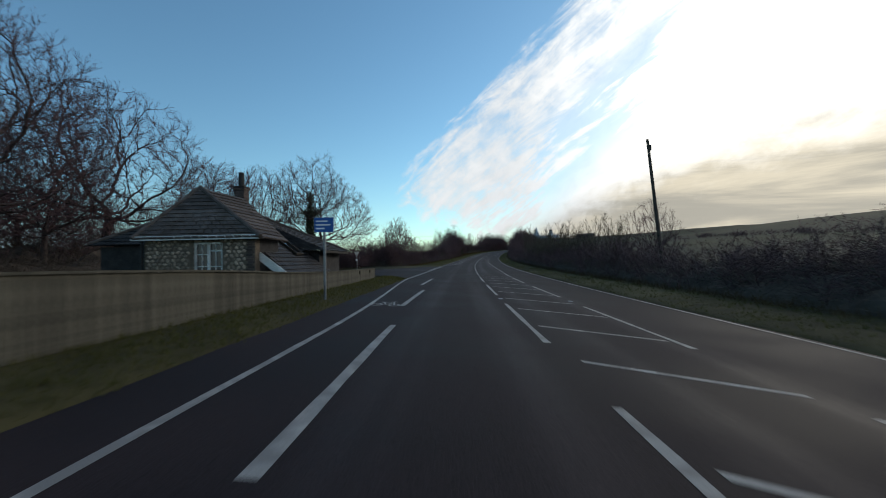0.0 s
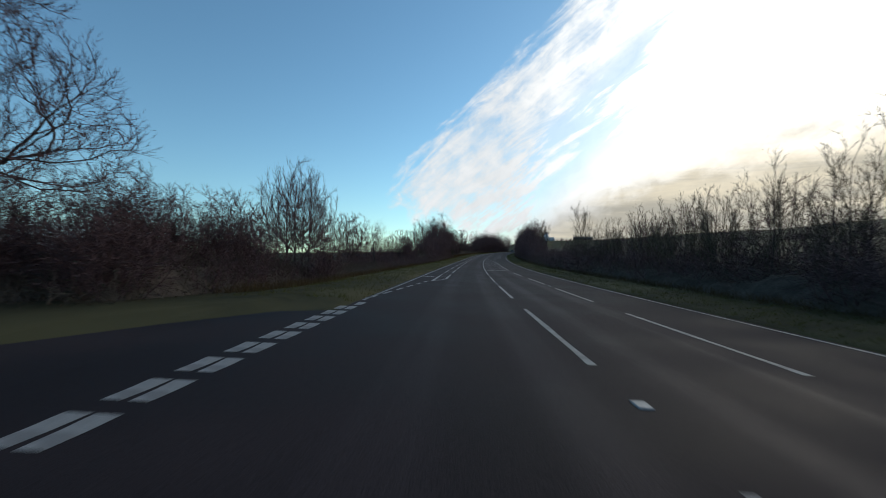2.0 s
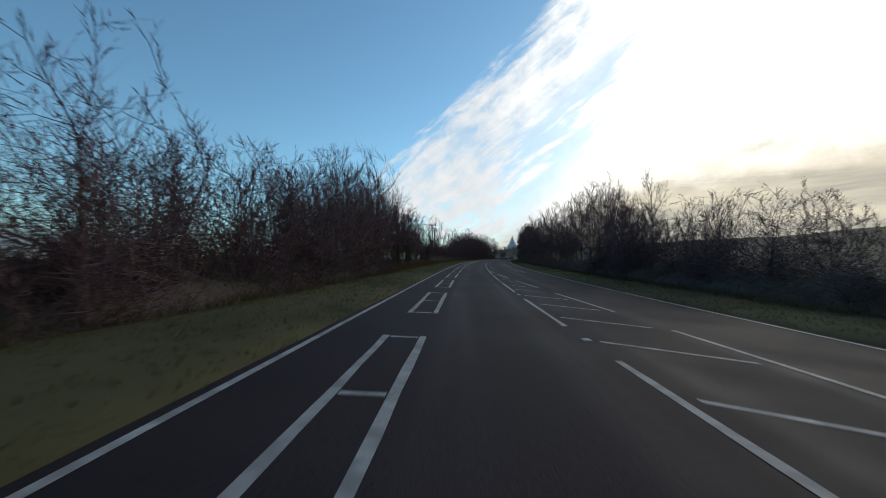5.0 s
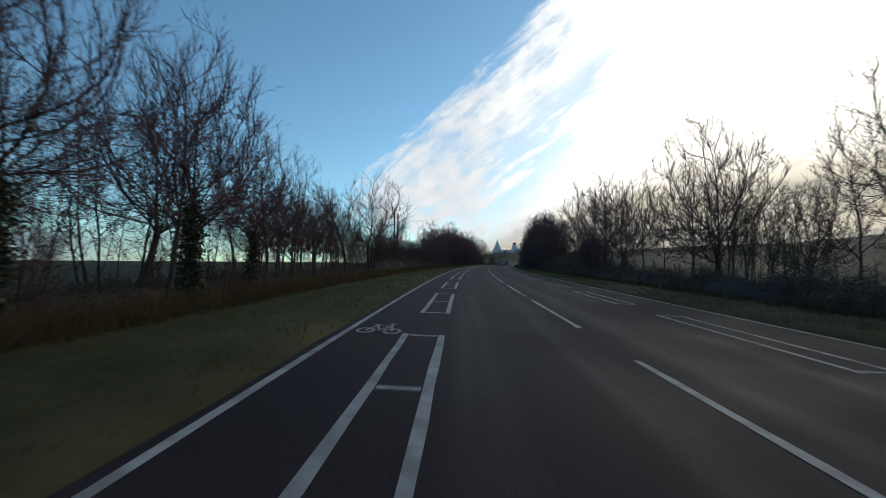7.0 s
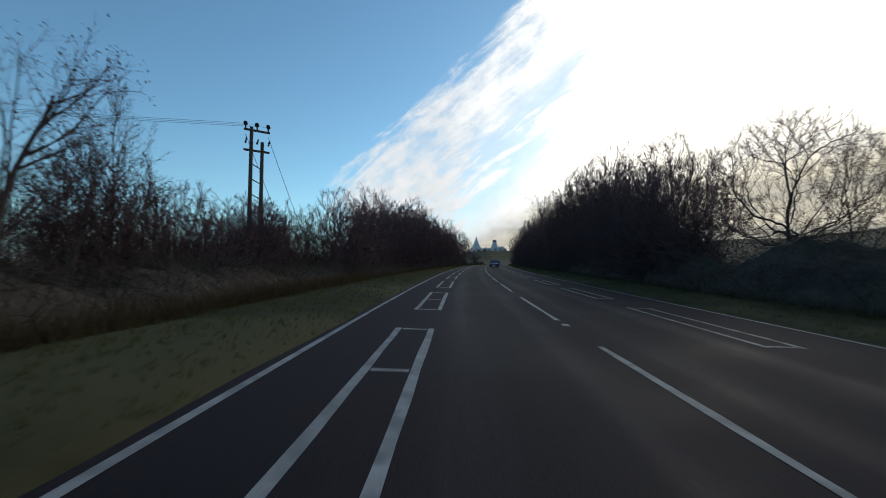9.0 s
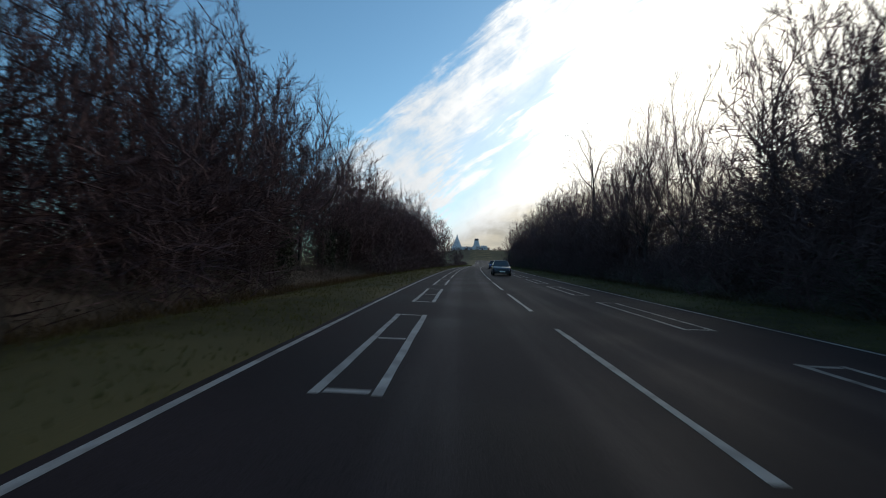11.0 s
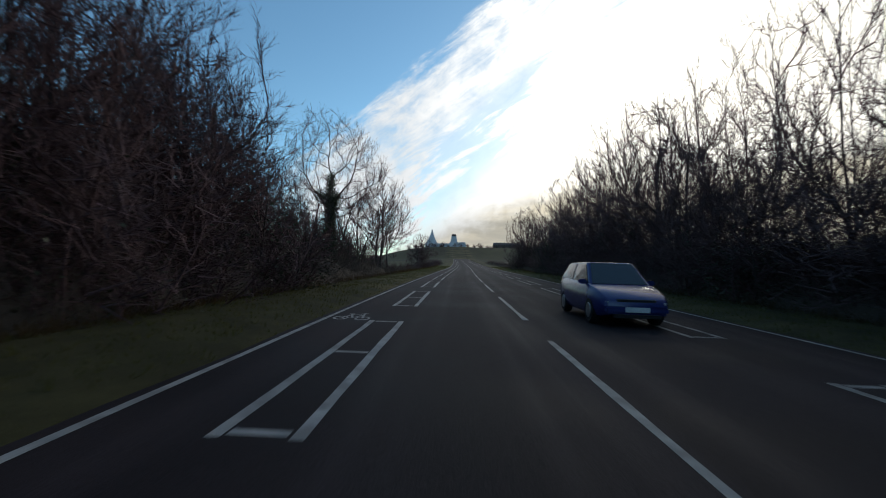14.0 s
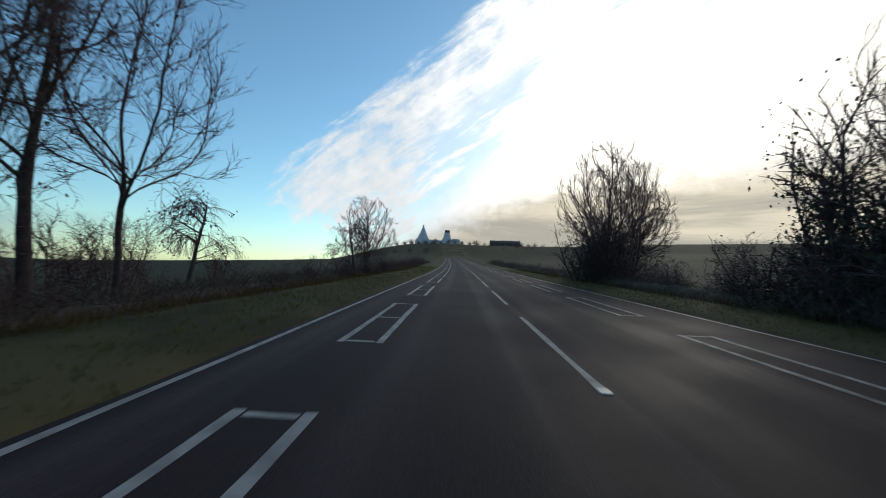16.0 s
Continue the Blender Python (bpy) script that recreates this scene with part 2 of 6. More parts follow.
MAT_DEAD = material("dead_leaf", (0.115, 0.064, 0.044), (0.06, 0.036, 0.026), 3.0, 0.8, 0.0, 30)
MAT_SOIL = material("undergrowth", (0.115, 0.091, 0.072), (0.064, 0.051, 0.041), 1.6, 0.95, 0.9, 9, spec=0.08)
MAT_FENCE = material("weathered_fence_board", (0.132, 0.122, 0.092), (0.060, 0.056, 0.043), 3.0, 0.85, 0.4, 25, per_piece=0.25)
MAT_FLINT = material("flint_stone", (0.58, 0.45, 0.34), (0.16, 0.12, 0.092), 4.0, 0.6, 0.4, 20, per_piece=0.5)
MAT_MORTAR = material("mortar", (0.17, 0.135, 0.10), (0.10, 0.08, 0.06), 5.0, 0.9, 0.4, 40)
MAT_BRICK = material("old_brick", (0.105, 0.078, 0.070), (0.055, 0.042, 0.038), 5.0, 0.85, 0.4, 40, per_piece=0.3)
MAT_TILE = material("clay_roof_tile", (0.128, 0.106, 0.096), (0.075, 0.058, 0.048), 3.0, 0.85, 0.4, 25, per_piece=0.35)
MAT_HUNG = material("weathered_hung_tile", (0.046, 0.043, 0.043), (0.022, 0.021, 0.021), 3.0, 0.85, 0.5, 14)
MAT_SLATE = material("dark_slate", (0.06, 0.055, 0.055), (0.03, 0.028, 0.028), 2.0, 0.7, 0.4, 25, per_piece=0.3)
MAT_WHITE = material("white_painted_wood", (0.75, 0.75, 0.73), (0.5, 0.5, 0.48), 3.0, 0.5, 0.1, 30)
MAT_TIMBER = material("dark_timber", (0.05, 0.04, 0.03), (0.02, 0.018, 0.015), 4.0, 0.8, 0.4, 25)
MAT_POLE = material("creosoted_pole", (0.11, 0.085, 0.066), (0.04, 0.032, 0.026), 3.0, 0.85, 0.5, 18)
MAT_STEEL = material("galvanised_steel", (0.30, 0.31, 0.32), (0.20, 0.21, 0.22), 4.0, 0.5, 0.1, 30, metal=0.7)
MAT_SIGNBLUE = material("blue_sign_sheet", (0.02, 0.11, 0.40), (0.015, 0.08, 0.30), 2.0, 0.4, 0.0, 30)
MAT_SIGNWHITE = material("white_sign_sheet", (0.75, 0.75, 0.75), (0.6, 0.6, 0.6), 2.0, 0.4, 0.0, 30)
MAT_RED = material("red_sign_sheet", (0.45, 0.02, 0.02), (0.32, 0.02, 0.02), 2.0, 0.4, 0.0, 30)
MAT_WIRE = material("wire", (0.02, 0.02, 0.02), (0.01, 0.01, 0.01), 2.0, 0.6, 0.0, 30)
# castle stone: the pale blue-grey is distance haze mixed into its colour
MAT_STONEHAZED = material("pale_stone", (0.60, 0.62, 0.66), (0.46, 0.49, 0.54), 0.3, 0.85, 0.1, 3)
MAT_ROOFFAR = material("far_roof", (0.12, 0.10, 0.10), (0.08, 0.07, 0.07), 0.5, 0.85, 0.1, 3)
MAT_BLUECAR = material("blue_car_paint", (0.028, 0.036, 0.16), (0.022, 0.030, 0.13), 1.0, 0.25, 0.0, 30, spec=0.6)
MAT_DARKCAR = material("dark_car_paint", (0.025, 0.028, 0.045), (0.018, 0.02, 0.03), 1.0, 0.25, 0.0, 30, spec=0.6)
MAT_RUBBER = material("tyre_rubber", (0.02, 0.02, 0.02), (0.012, 0.012, 0.012), 3.0, 0.9, 0.2, 30)
MAT_PLASTIC = material("black_trim", (0.02, 0.02, 0.022), (0.015, 0.015, 0.015), 3.0, 0.6, 0.1, 30)
MAT_RIM = material("wheel_alloy", (0.45, 0.45, 0.46), (0.3, 0.3, 0.3), 3.0, 0.35, 0.0, 30, metal=0.9)


def glass_material(name, tint, rough=0.05):
    m = bpy.data.materials.new(name)
    m.use_nodes = True
    b = m.node_tree.nodes["Principled BSDF"]
    b.inputs["Base Color"].default_value = (*tint, 1)
    b.inputs["Roughness"].default_value = rough
    b.inputs["Specular IOR Level"].default_value = 0.8
    return m


def let_light_through(m, share, tint):
    """Thin leaves and blades pass some light."""
    nt = m.node_tree
    b, out = nt.nodes["Principled BSDF"], nt.nodes["Material Output"]
    tr, mx = nt.nodes.new("ShaderNodeBsdfTranslucent"), nt.nodes.new("ShaderNodeMixShader")
    tr.inputs[0].default_value = (*tint, 1)
    mx.inputs[0].default_value = share
    nt.links.new(b.outputs[0], mx.inputs[1])
    nt.links.new(tr.outputs[0], mx.inputs[2])
    nt.links.new(mx.outputs[0], out.inputs[0])


def fields_beyond(m, colour_a, colour_b):
    """Past the verges the land is field: blended in by the distance from the road (u, in metres)."""
    nt = m.node_tree
    N, L = nt.nodes.new, nt.links.new
    b = nt.nodes["Principled BSDF"]
    old = b.inputs["Base Color"].links[0].from_socket
    uv, sep, ab, mr, mx = N("ShaderNodeUVMap"), N("ShaderNodeSeparateXYZ"), N("ShaderNodeMath"), N("ShaderNodeMapRange"), N("ShaderNodeMix")
    L(uv.outputs[0], sep.inputs[0])
    ab.operation = "ABSOLUTE"
    L(sep.outputs[0], ab.inputs[0])
    L(ab.outputs[0], mr.inputs[0])
    mr.inputs[1].default_value, mr.inputs[2].default_value = 8.5, 12.0
    n, ramp, mp = N("ShaderNodeTexNoise"), N("ShaderNodeValToRGB"), N("ShaderNodeMapping")
    mp.inputs["Scale"].default_value = (0.011, 0.004, 1)
    L(uv.outputs[0], mp.inputs[0])
    L(mp.outputs[0], n.inputs["Vector"])
    n.inputs["Scale"].default_value, n.inputs["Detail"].default_value = 1.0, 8
    n.inputs["Roughness"].default_value = 0.6
    ramp.color_ramp.elements[0].position, ramp.color_ramp.elements[1].position = 0.42, 0.58
    ramp.color_ramp.elements[0].color, ramp.color_ramp.elements[1].color = (*colour_a, 1), (*colour_b, 1)
    L(n.outputs[0], ramp.inputs[0])
    mx.data_type = "RGBA"
    L(mr.outputs[0], mx.inputs[0])
    L(old, mx.inputs[6])
    L(ramp.outputs[0], mx.inputs[7])
    L(mx.outputs[2], b.inputs["Base Color"])


fields_beyond(MAT_GRASS, (0.036, 0.034, 0.020), (0.060, 0.058, 0.026))
let_light_through(MAT_BLADE, 0.25, (0.16, 0.165, 0.045))
let_light_through(MAT_DRYGRASS, 0.25, (0.13, 0.085, 0.04))
MAT_GLASS = glass_material("dark_window_glass", (0.012, 0.014, 0.016))
MAT_LAMP = glass_material("headlamp_lens", (0.5, 0.5, 0.52), 0.12)


# ---- small builders ----
def part(name, bm, mat, parent=None, label=""):
    me = bpy.data.meshes.new(name)
    bm.to_mesh(me)
    bm.free()
    return link_part(name, me, mat, parent, label)


def link_part(name, me, mat=None, parent=None, label=""):
    if mat and not me.materials:
        me.materials.append(mat)
    ob = new(name, me)
    if parent:
        ob.parent = parent
    if label:
        tagged(ob, label)
    return ob


def mesh_of(name, verts, faces, mat=None, smooth=False):
    me = bpy.data.meshes.new(name)
    me.from_pydata(verts, [], faces)
    if smooth:
        me.polygons.foreach_set("use_smooth", [True] * len(me.polygons))
    if mat:
        me.materials.append(mat)
    return me


def box(bm, x0, x1, y0, y1, z0, z1, m=None):
    c = Matrix.Translation(((x0 + x1) / 2, (y0 + y1) / 2, (z0 + z1) / 2)) @ Matrix.Diagonal((x1 - x0, y1 - y0, z1 - z0, 1))
    r = bmesh.ops.create_cube(bm, size=1, matrix=(m @ c) if m else c)
    return r["verts"]


def rod(bm, a, b, r0, r1=None, n=8):
    a, b = Vector(a), Vector(b)
    r1 = r0 if r1 is None else r1
    q = (b - a).to_track_quat("Z", "Y").to_matrix().to_4x4()
    m = Matrix.Translation((a + b) / 2) @ q
    return bmesh.ops.create_cone(bm, cap_ends=True, segments=n, radius1=r0, radius2=r1, depth=(b - a).length, matrix=m)["verts"]


def bevel(bm, w, seg=1):
    bmesh.ops.bevel(bm, geom=list(bm.edges), offset=w, segments=seg, affect="EDGES", clamp_overlap=True)


def empty(name, m):
    ob = new(name)
    ob.empty_display_size = 0.2
    ob.matrix_world = m
    return ob


# ---- the road's line: metres along it, heading to the right of north, slope in degrees ----
ALIGN_S = [0.0, 16.0, 32.0, 48.0, 64.0, 80.0, 96.0, 112.0, 128.0, 144.0, 160.0, 176.0, 192.0, 208.0, 224.0, 240.0, 256.0, 272.0, 288.0, 304.0, 320.0, 336.0, 352.0, 384.0, 400.0, 432.0, 464.0, 496.0, 560.0, 640.0, 800.0, 1500.0]
ALIGN_H = [1.56, 2.21, 2.97, 3.8, 4.62, 5.43, 6.19, 6.91, 7.63, 8.36, 9.2, 10.14, 11.14, 12.17, 13.25, 14.28, 15.23, 16.09, 16.85, 17.51, 18.1, 18.6, 19.15, 19.5, 19.0, 18.3, 18.0, 17.8, 17.5, 17.5, 17.5, 17.5]
ALIGN_G = [0.21, 0.34, 0.45, 0.61, 0.82, 1.03, 1.23, 1.47, 1.72, 2.01, 2.17, 2.13, 2.05, 2.03, 2.02, 1.99, 1.96, 1.97, 1.92, 1.81, 1.67, 1.55, 1.52, 1.55, 1.7, 2.0, 2.4, 2.6, 2.8, 2.8, 2.6, 0.0]
# crossfall in degrees, down to the right
ALIGN_E = [3.21, 2.91, 2.59, 2.33, 2.2, 2.18, 2.11, 1.96, 1.82, 1.67, 1.59, 1.72, 1.88, 1.82, 1.62, 1.45, 1.25, 1.08, 0.93, 0.75, 0.5, 0.19, -0.19, 0.0, 0.0, 0.0, 0.0, 0.0, 0.0, 0.0, 0.0, 0.0]
ROAD_X0, ROAD_Y0 = 1.487, -0.044


def _line():
    pts = {}
    for sgn in (1, -1):
        x, y, z = ROAD_X0, ROAD_Y0, 0.0
        for i in range(0, 1500 if sgn > 0 else 200):
            s = i * sgn
            h = radians(np.interp(s, ALIGN_S, ALIGN_H))
            pts[s] = (x, y, z, h)
            hm = radians(np.interp(s + 0.5 * sgn, ALIGN_S, ALIGN_H))
            g = radians(np.interp(s + 0.5 * sgn, ALIGN_S, ALIGN_G))
            x, y, z = x + sgn * math.sin(hm), y + sgn * math.cos(hm), z + sgn * math.tan(g)
    ks = sorted(pts)
    return np.array(ks, float), np.array([pts[k] for k in ks])


LINE_S, LINE_P = _line()


def axis(s):
    return [float(np.interp(s, LINE_S, LINE_P[:, i])) for i in range(4)]


def at(s, off, up=0.0):
    x, y, z, h = axis(s)
    fall = math.tan(radians(float(np.interp(s, ALIGN_S, ALIGN_E)))) * max(-6.0, min(6.0, off))
    return Vector((x + off * math.cos(h), y - off * math.sin(h), z + up - fall))


def pose_at(s, off, up=0.0, turn=0.0):
    """Upright pose on the road's line: x to the road's right, y along it; turn to the left in degrees."""
    h = axis(s)[3]
    return Matrix.Translation(at(s, off, up)) @ Matrix.Rotation(-h + radians(turn), 4, "Z")


def lie_at(s, off, up=0.0):
    """Pose that lies on the road's surface."""
    g = radians(float(np.interp(s, ALIGN_S, ALIGN_G)))
    e = radians(float(np.interp(s, ALIGN_S, ALIGN_E)))
    return pose_at(s, off, up) @ Matrix.Rotation(g, 4, "X") @ Matrix.Rotation(e, 4, "Y")


LEFT_EDGE, RIGHT_EDGE = -4.68, 5.34


def smoothstep(v, a, b):
    t = min(1.0, max(0.0, (v - a) / (b - a)))
    return t * t * (3 - 2 * t)


def rise(s, off):
    """Height of the land over the road's level at that place along it."""
    z = 0.0
    if off < LEFT_EDGE:
        d = LEFT_EDGE - off
        z += 0.10 * smoothstep(d, 0.0, 0.7)
        z -= 0.75 * smoothstep(d, 1.2, 4.0) * smoothstep(s, 30, 22)
        z -= 0.35 * smoothstep(d, 2.2, 6.0) * smoothstep(s, 56, 66)
        z += 1.0 * smoothstep(d, 12, 60) * smoothstep(s, 60, 120) * smoothstep(s, 420, 300)
        z -= smoothstep(d, 8, 150) * max(0.0, axis(s)[2] - 8.6 + 0.003 * (s - 352))
        z -= smoothstep(d, 120, 1500) * 9.0
        z += noise.noise(Vector((s * 0.01, off * 0.01, 3.0))) * smoothstep(d, 60, 300) * 2.0
    if off > RIGHT_EDGE:
        d = off - RIGHT_EDGE
        z += 0.12 * smoothstep(d, 0.0, 0.8)
        z -= 0.5 * smoothstep(d, 3.0, 9.0) * smoothstep(s, 60, 90)
        z += 26.0 * smoothstep(d, 14, 330) * smoothstep(s, 900, 500)
        z += noise.noise(Vector((s * 0.008, off * 0.012, 7.0))) * smoothstep(d, 60, 200) * 3.0
    return z + 10.5 * smoothstep(s, 605, 740) * smoothstep(off, -150, -40)


def in_junction(s, off):
    return off < LEFT_EDGE and off > -34 and abs(s - 41.5) < 6.0 + 10.0 * smoothstep(-off, 12, 4.9)


def land(s, off, up=0.0):
    return at(s, off, rise(s, off) + up)


# ---- ground: one sheet to the horizon ----
def build_ground():
    offs = [-2600, -1500, -900, -600, -400, -260, -180, -120, -80, -60, -45, -35, -28, -23, -19, -16, -14, -12, -10.5, -9.3, -8.3, -7.5, -6.8, -6.3,
            -5.9, -5.5, -5.15, LEFT_EDGE - 0.04, LEFT_EDGE + 0.05, LEFT_EDGE + 0.35, 0, RIGHT_EDGE - 0.35, RIGHT_EDGE - 0.05, RIGHT_EDGE + 0.04, 5.75, 6.1, 6.5, 7.1, 7.8, 8.6, 9.6,
            11, 13, 16, 20, 26, 34, 45, 60, 80, 110, 150, 200, 260, 330, 420, 560, 760]
    ss = [-190, -150, -110, -80, -60, -45] + list(range(-34, 470, 3)) + list(range(475, 820, 15)) + [850, 900, 960, 1040, 1140, 1250, 1350, 1450]
    verts, faces = [], []
    for s in ss:
        for o in offs:
            z = rise(s, o)
            if LEFT_EDGE < o < RIGHT_EDGE and s < 606:
                z = -0.10
            elif in_junction(s, o):
                z = min(z, 0.0) - 0.10
            else:
                z += 0.05 * noise.noise(Vector((s * 0.35, o * 0.8, 1.0))) * smoothstep(abs(o), 5.2, 7.0)
            verts.append(at(s, o, z))
    n = len(offs)
    for i in range(len(ss) - 1):
        for j in range(n - 1):
            a = i * n + j
            faces.append((a, a + 1, a + n + 1, a + n))
    me = mesh_of("ground", verts, faces, MAT_GRASS, True)
    lay_uv = me.uv_layers.new(name="UVMap")
    for lp in me.loops:
        lay_uv.data[lp.index].uv = (offs[lp.vertex_index % n], ss[lp.vertex_index // n])
    g = link_part("ground", me, None)
    tagged(g, "rough winter grass verges and open fields", "ground", kind="structure")
    return g


ground = build_ground()


def strip(name, s0, s1, step, o0, o1, up, mat, parent=None, thick=0.0, uv=True, wave=0.0):
    """A band along the road between two offsets, which may be functions of s."""
    verts, faces, uvs = [], [], []
    n = max(1, int(math.ceil((s1 - s0) / step)))
    for i in range(n + 1):
        s = s0 + (s1 - s0) * i / n
        a = o0(s) if callable(o0) else o0
        b = o1(s) if callable(o1) else o1
        if wave:
            a += wave * noise.noise(Vector((s * 0.9, 0, 5)))
            b += wave * noise.noise(Vector((s * 0.9, 9, 5)))
        row = [(a, up), (b, up)] if not thick else [(a, up - thick), (a, up), (b, up), (b, up - thick)]
        for o, u in row:
            verts.append(at(s, o, u))
            uvs.append((o, s))
        k = len(row)
        if i:
            for j in range(k - 1):
                q = (i - 1) * k + j
                faces.append((q, q + 1, q + k + 1, q + k))
    me = mesh_of(name, verts, faces, mat)
    if uv:
        lay = me.uv_layers.new(name="UVMap")
        for lp in me.loops:
            lay.data[lp.index].uv = uvs[lp.vertex_index]
    return link_part(name, me, None, parent)


road = strip("road", -180, 604, 2, lambda s: LEFT_EDGE + 0.10 * noise.noise(Vector((s * 0.4, 1, 1))), lambda s: RIGHT_EDGE + 0.10 * noise.noise(Vector((s * 0.4, 4, 1))), 0.0, MAT_ASPHALT, None, 0.12)
tagged(road, "dark worn asphalt road with white markings", "road", kind="structure")


def build_side_road():
    verts, faces, uvs = [], [], []
    rows = 24
    for i in range(rows + 1):
        off = LEFT_EDGE + 0.06 - 29.0 * i / rows
        half = 4.2 + 10.5 * smoothstep(-off, 13, 4.7) ** 1.3
        for j in range(9):
            s = 41.5 + half * (j / 4 - 1)
            verts.append(at(s, off, min(rise(s, off), 0.0) * 0.9 - 0.004))
            uvs.append((s - 41.5, off))
    for i in range(rows):
        for j in range(8):
            a = i * 9 + j
            faces.append((a, a + 9, a + 10, a + 1))
    me = mesh_of("side_road", verts, faces, MAT_ASPHALT)
    lay = me.uv_layers.new(name="UVMap")
    for lp in me.loops:
        lay.data[lp.index].uv = uvs[lp.vertex_index]
    r = link_part("side_road", me)
    return tagged(r, "asphalt mouth of a side road joining the main road", "road", kind="structure")


side_road = build_side_road()

# ---- road markings: thin paint on the asphalt ----
UP = 0.005


def plate(name, polys, mat=None, z=0.0):
    verts, faces = [], []
    for poly in polys:
        k = len(verts)
        verts += [(x, y, z) for x, y in poly]
        faces.append(tuple(range(k, k + len(poly))))
    return mesh_of(name, verts, faces, mat or MAT_PAINT)


def rect(x0, x1, y0, y1):
    return [(x0, y0), (x1, y0), (x1, y1), (x0, y1)]


def lay(me, s, off, up=UP, parent=None, turn=0.0):
    ob = new(me.name, me)
    ob.parent = parent or road
    ob.matrix_world = lie_at(s, off, up) @ Matrix.Rotation(radians(turn), 4, "Z")
    return ob


def ragged(w, length, seed, cuts=6, amp=0.012):
    """A painted dash with slightly uneven long edges."""
    rnd = random.Random(seed)
    left = [(-w / 2 + rnd.uniform(-amp, amp), -length / 2 + length * i / cuts) for i in range(cuts + 1)]
    right = [(w / 2 + rnd.uniform(-amp, amp), y) for _, y in left]
    return left[::-1] and [*[(x, y) for x, y in right], *left[::-1]]


DASH = plate("centre_dash", [ragged(0.11, 6.0, 1)])
GIVE = plate("give_way_dash", [ragged(0.20, 0.62, 2, 2)])
SHORT = plate("lane_dash", [ragged(0.11, 1.0, 3, 2)])
BIKE_DASH = plate("cycle_lane_dash", [ragged(0.13, 5.7, 4)])
BOXMARK = plate("buffer_box", [[(x - 0.31, y) for x, y in ragged(0.115, 6.0, 5)], [(x + 0.31, y) for x, y in ragged(0.115, 6.0, 6)],
                              rect(-0.23, 0.23, -2.95, -2.84), rect(-0.23, 0.23, -0.14, -0.03), rect(-0.23, 0.23, 2.84, 2.95)])
BOXFADED = plate("buffer_box", [[(x - 0.31, y) for x, y in ragged(0.12, 6.0, 7)], [(x + 0.31, y) for x, y in ragged(0.12, 6.0, 8)],
                               rect(-0.23, 0.23, -2.95, -2.84), rect(-0.23, 0.23, 2.84, 2.95)], MAT_PAINT_OLD)

s = 13.0 - 3.0 - 36
while s < 590:
    lay(DASH, s + float(np.interp(s, [150, 200, 265, 320, 350], [0, -0.7, -0.95, -1.2, -1.5])), 0.0)
    s += 9.0
s = 104.2 - 3.0 - 27
while s < 560:
    lay(BOXMARK, s + float(np.interp(s, [160, 210, 270, 360], [0, -0.75, -0.8, -0.7])), -3.12)
    s += 9.0
s = 104.2 - 3.0 + 63 - 4.5
while s < 520:
    lay(BOXFADED, s, 3.25)
    s += 9.0
# narrower cycle lane before the junction
s = -33.0
while s < 24:
    lay(BIKE_DASH, s + 2.3, -2.72 - 0.46 * smoothstep(s + 2.3, 8, 22), turn=-1.2 * smoothstep(s, 6, 12))
    s += 9.0
strip("edge_line", -180, 26, 1, lambda q: -3.82 - 0.85 * smoothstep(q, 7, 28), lambda q: -3.72 - 0.85 * smoothstep(q, 7, 28), UP, MAT_PAINT, road, wave=0.012)
strip("edge_line", 58.5, 72, 2, lambda q: -4.63 + 0.006 * (q - 58), lambda q: -4.53 + 0.006 * (q - 58), UP, MAT_PAINT_OLD, road, wave=0.012)
strip("edge_line", 72, 600, 2, -4.55, -4.45, UP, MAT_PAINT, road, wave=0.014)
strip("edge_line", -180, 600, 2, 5.10, 5.20, UP, MAT_PAINT, road, wave=0.014)

# give-way dashes across the junction
s = 26.3
while s < 58:
    lay(GIVE, s, -4.55 + 0.1 * smoothstep(s, 26, 44), turn=0.8)
    if 41.4 < s < 57.2:
        lay(GIVE, s, -4.70, turn=0.8)
    s += 0.92
# entry of the cycle lane
for i in range(6):
    lay(SHORT, 59.5 + i * 1.75, -4.55 + i * 0.17, turn=-5.5)
TAPER = plate("buffer_taper", [[(-0.38, -2.0), (-0.24, -2.0), (-0.24, 2.5), (-0.38, 2.5)], [(-0.38, -2.0), (-0.30, -2.2), (0.36, 0.2), (0.36, 0.45)],
                              rect(0.24, 0.38, 0.3, 2.5), rect(-0.25, 0.25, 2.38, 2.5)])
lay(TAPER, 71.0, -3.12)
# markings in the mouth of the side road
LINE_A = plate("side_road_line", [rect(-4.2, 0, -0.05, 0.05)])
LINE_B = plate("side_road_line", [rect(-5.5, 0, -0.05, 0.05), rect(-0.1, 0.6, -0.16, 0.20)])
lay(LINE_A, 41.2, -5.05, 0.004, side_road, 2)
lay(LINE_B, 44.4, -6.4, 0.004, side_road, 14)


# hatched island: a broken line on each side and slanting bars
def hatch_edge(s):
    return 2.36 + 0.35 * smoothstep(s, 28, 50) * smoothstep(s, 92, 70)


def hatch(s0, s1, width, phase):
    s = s0 + phase
    while s < s1:
        w = width(s)
        if w > 0.5:
            lay(plate("hatch_bar", [[(0.20, 0.35), (0.20, 0.22), (w - 0.12, -0.95), (w - 0.12, -0.82)]]), s, 0.0)
        s += 3.0


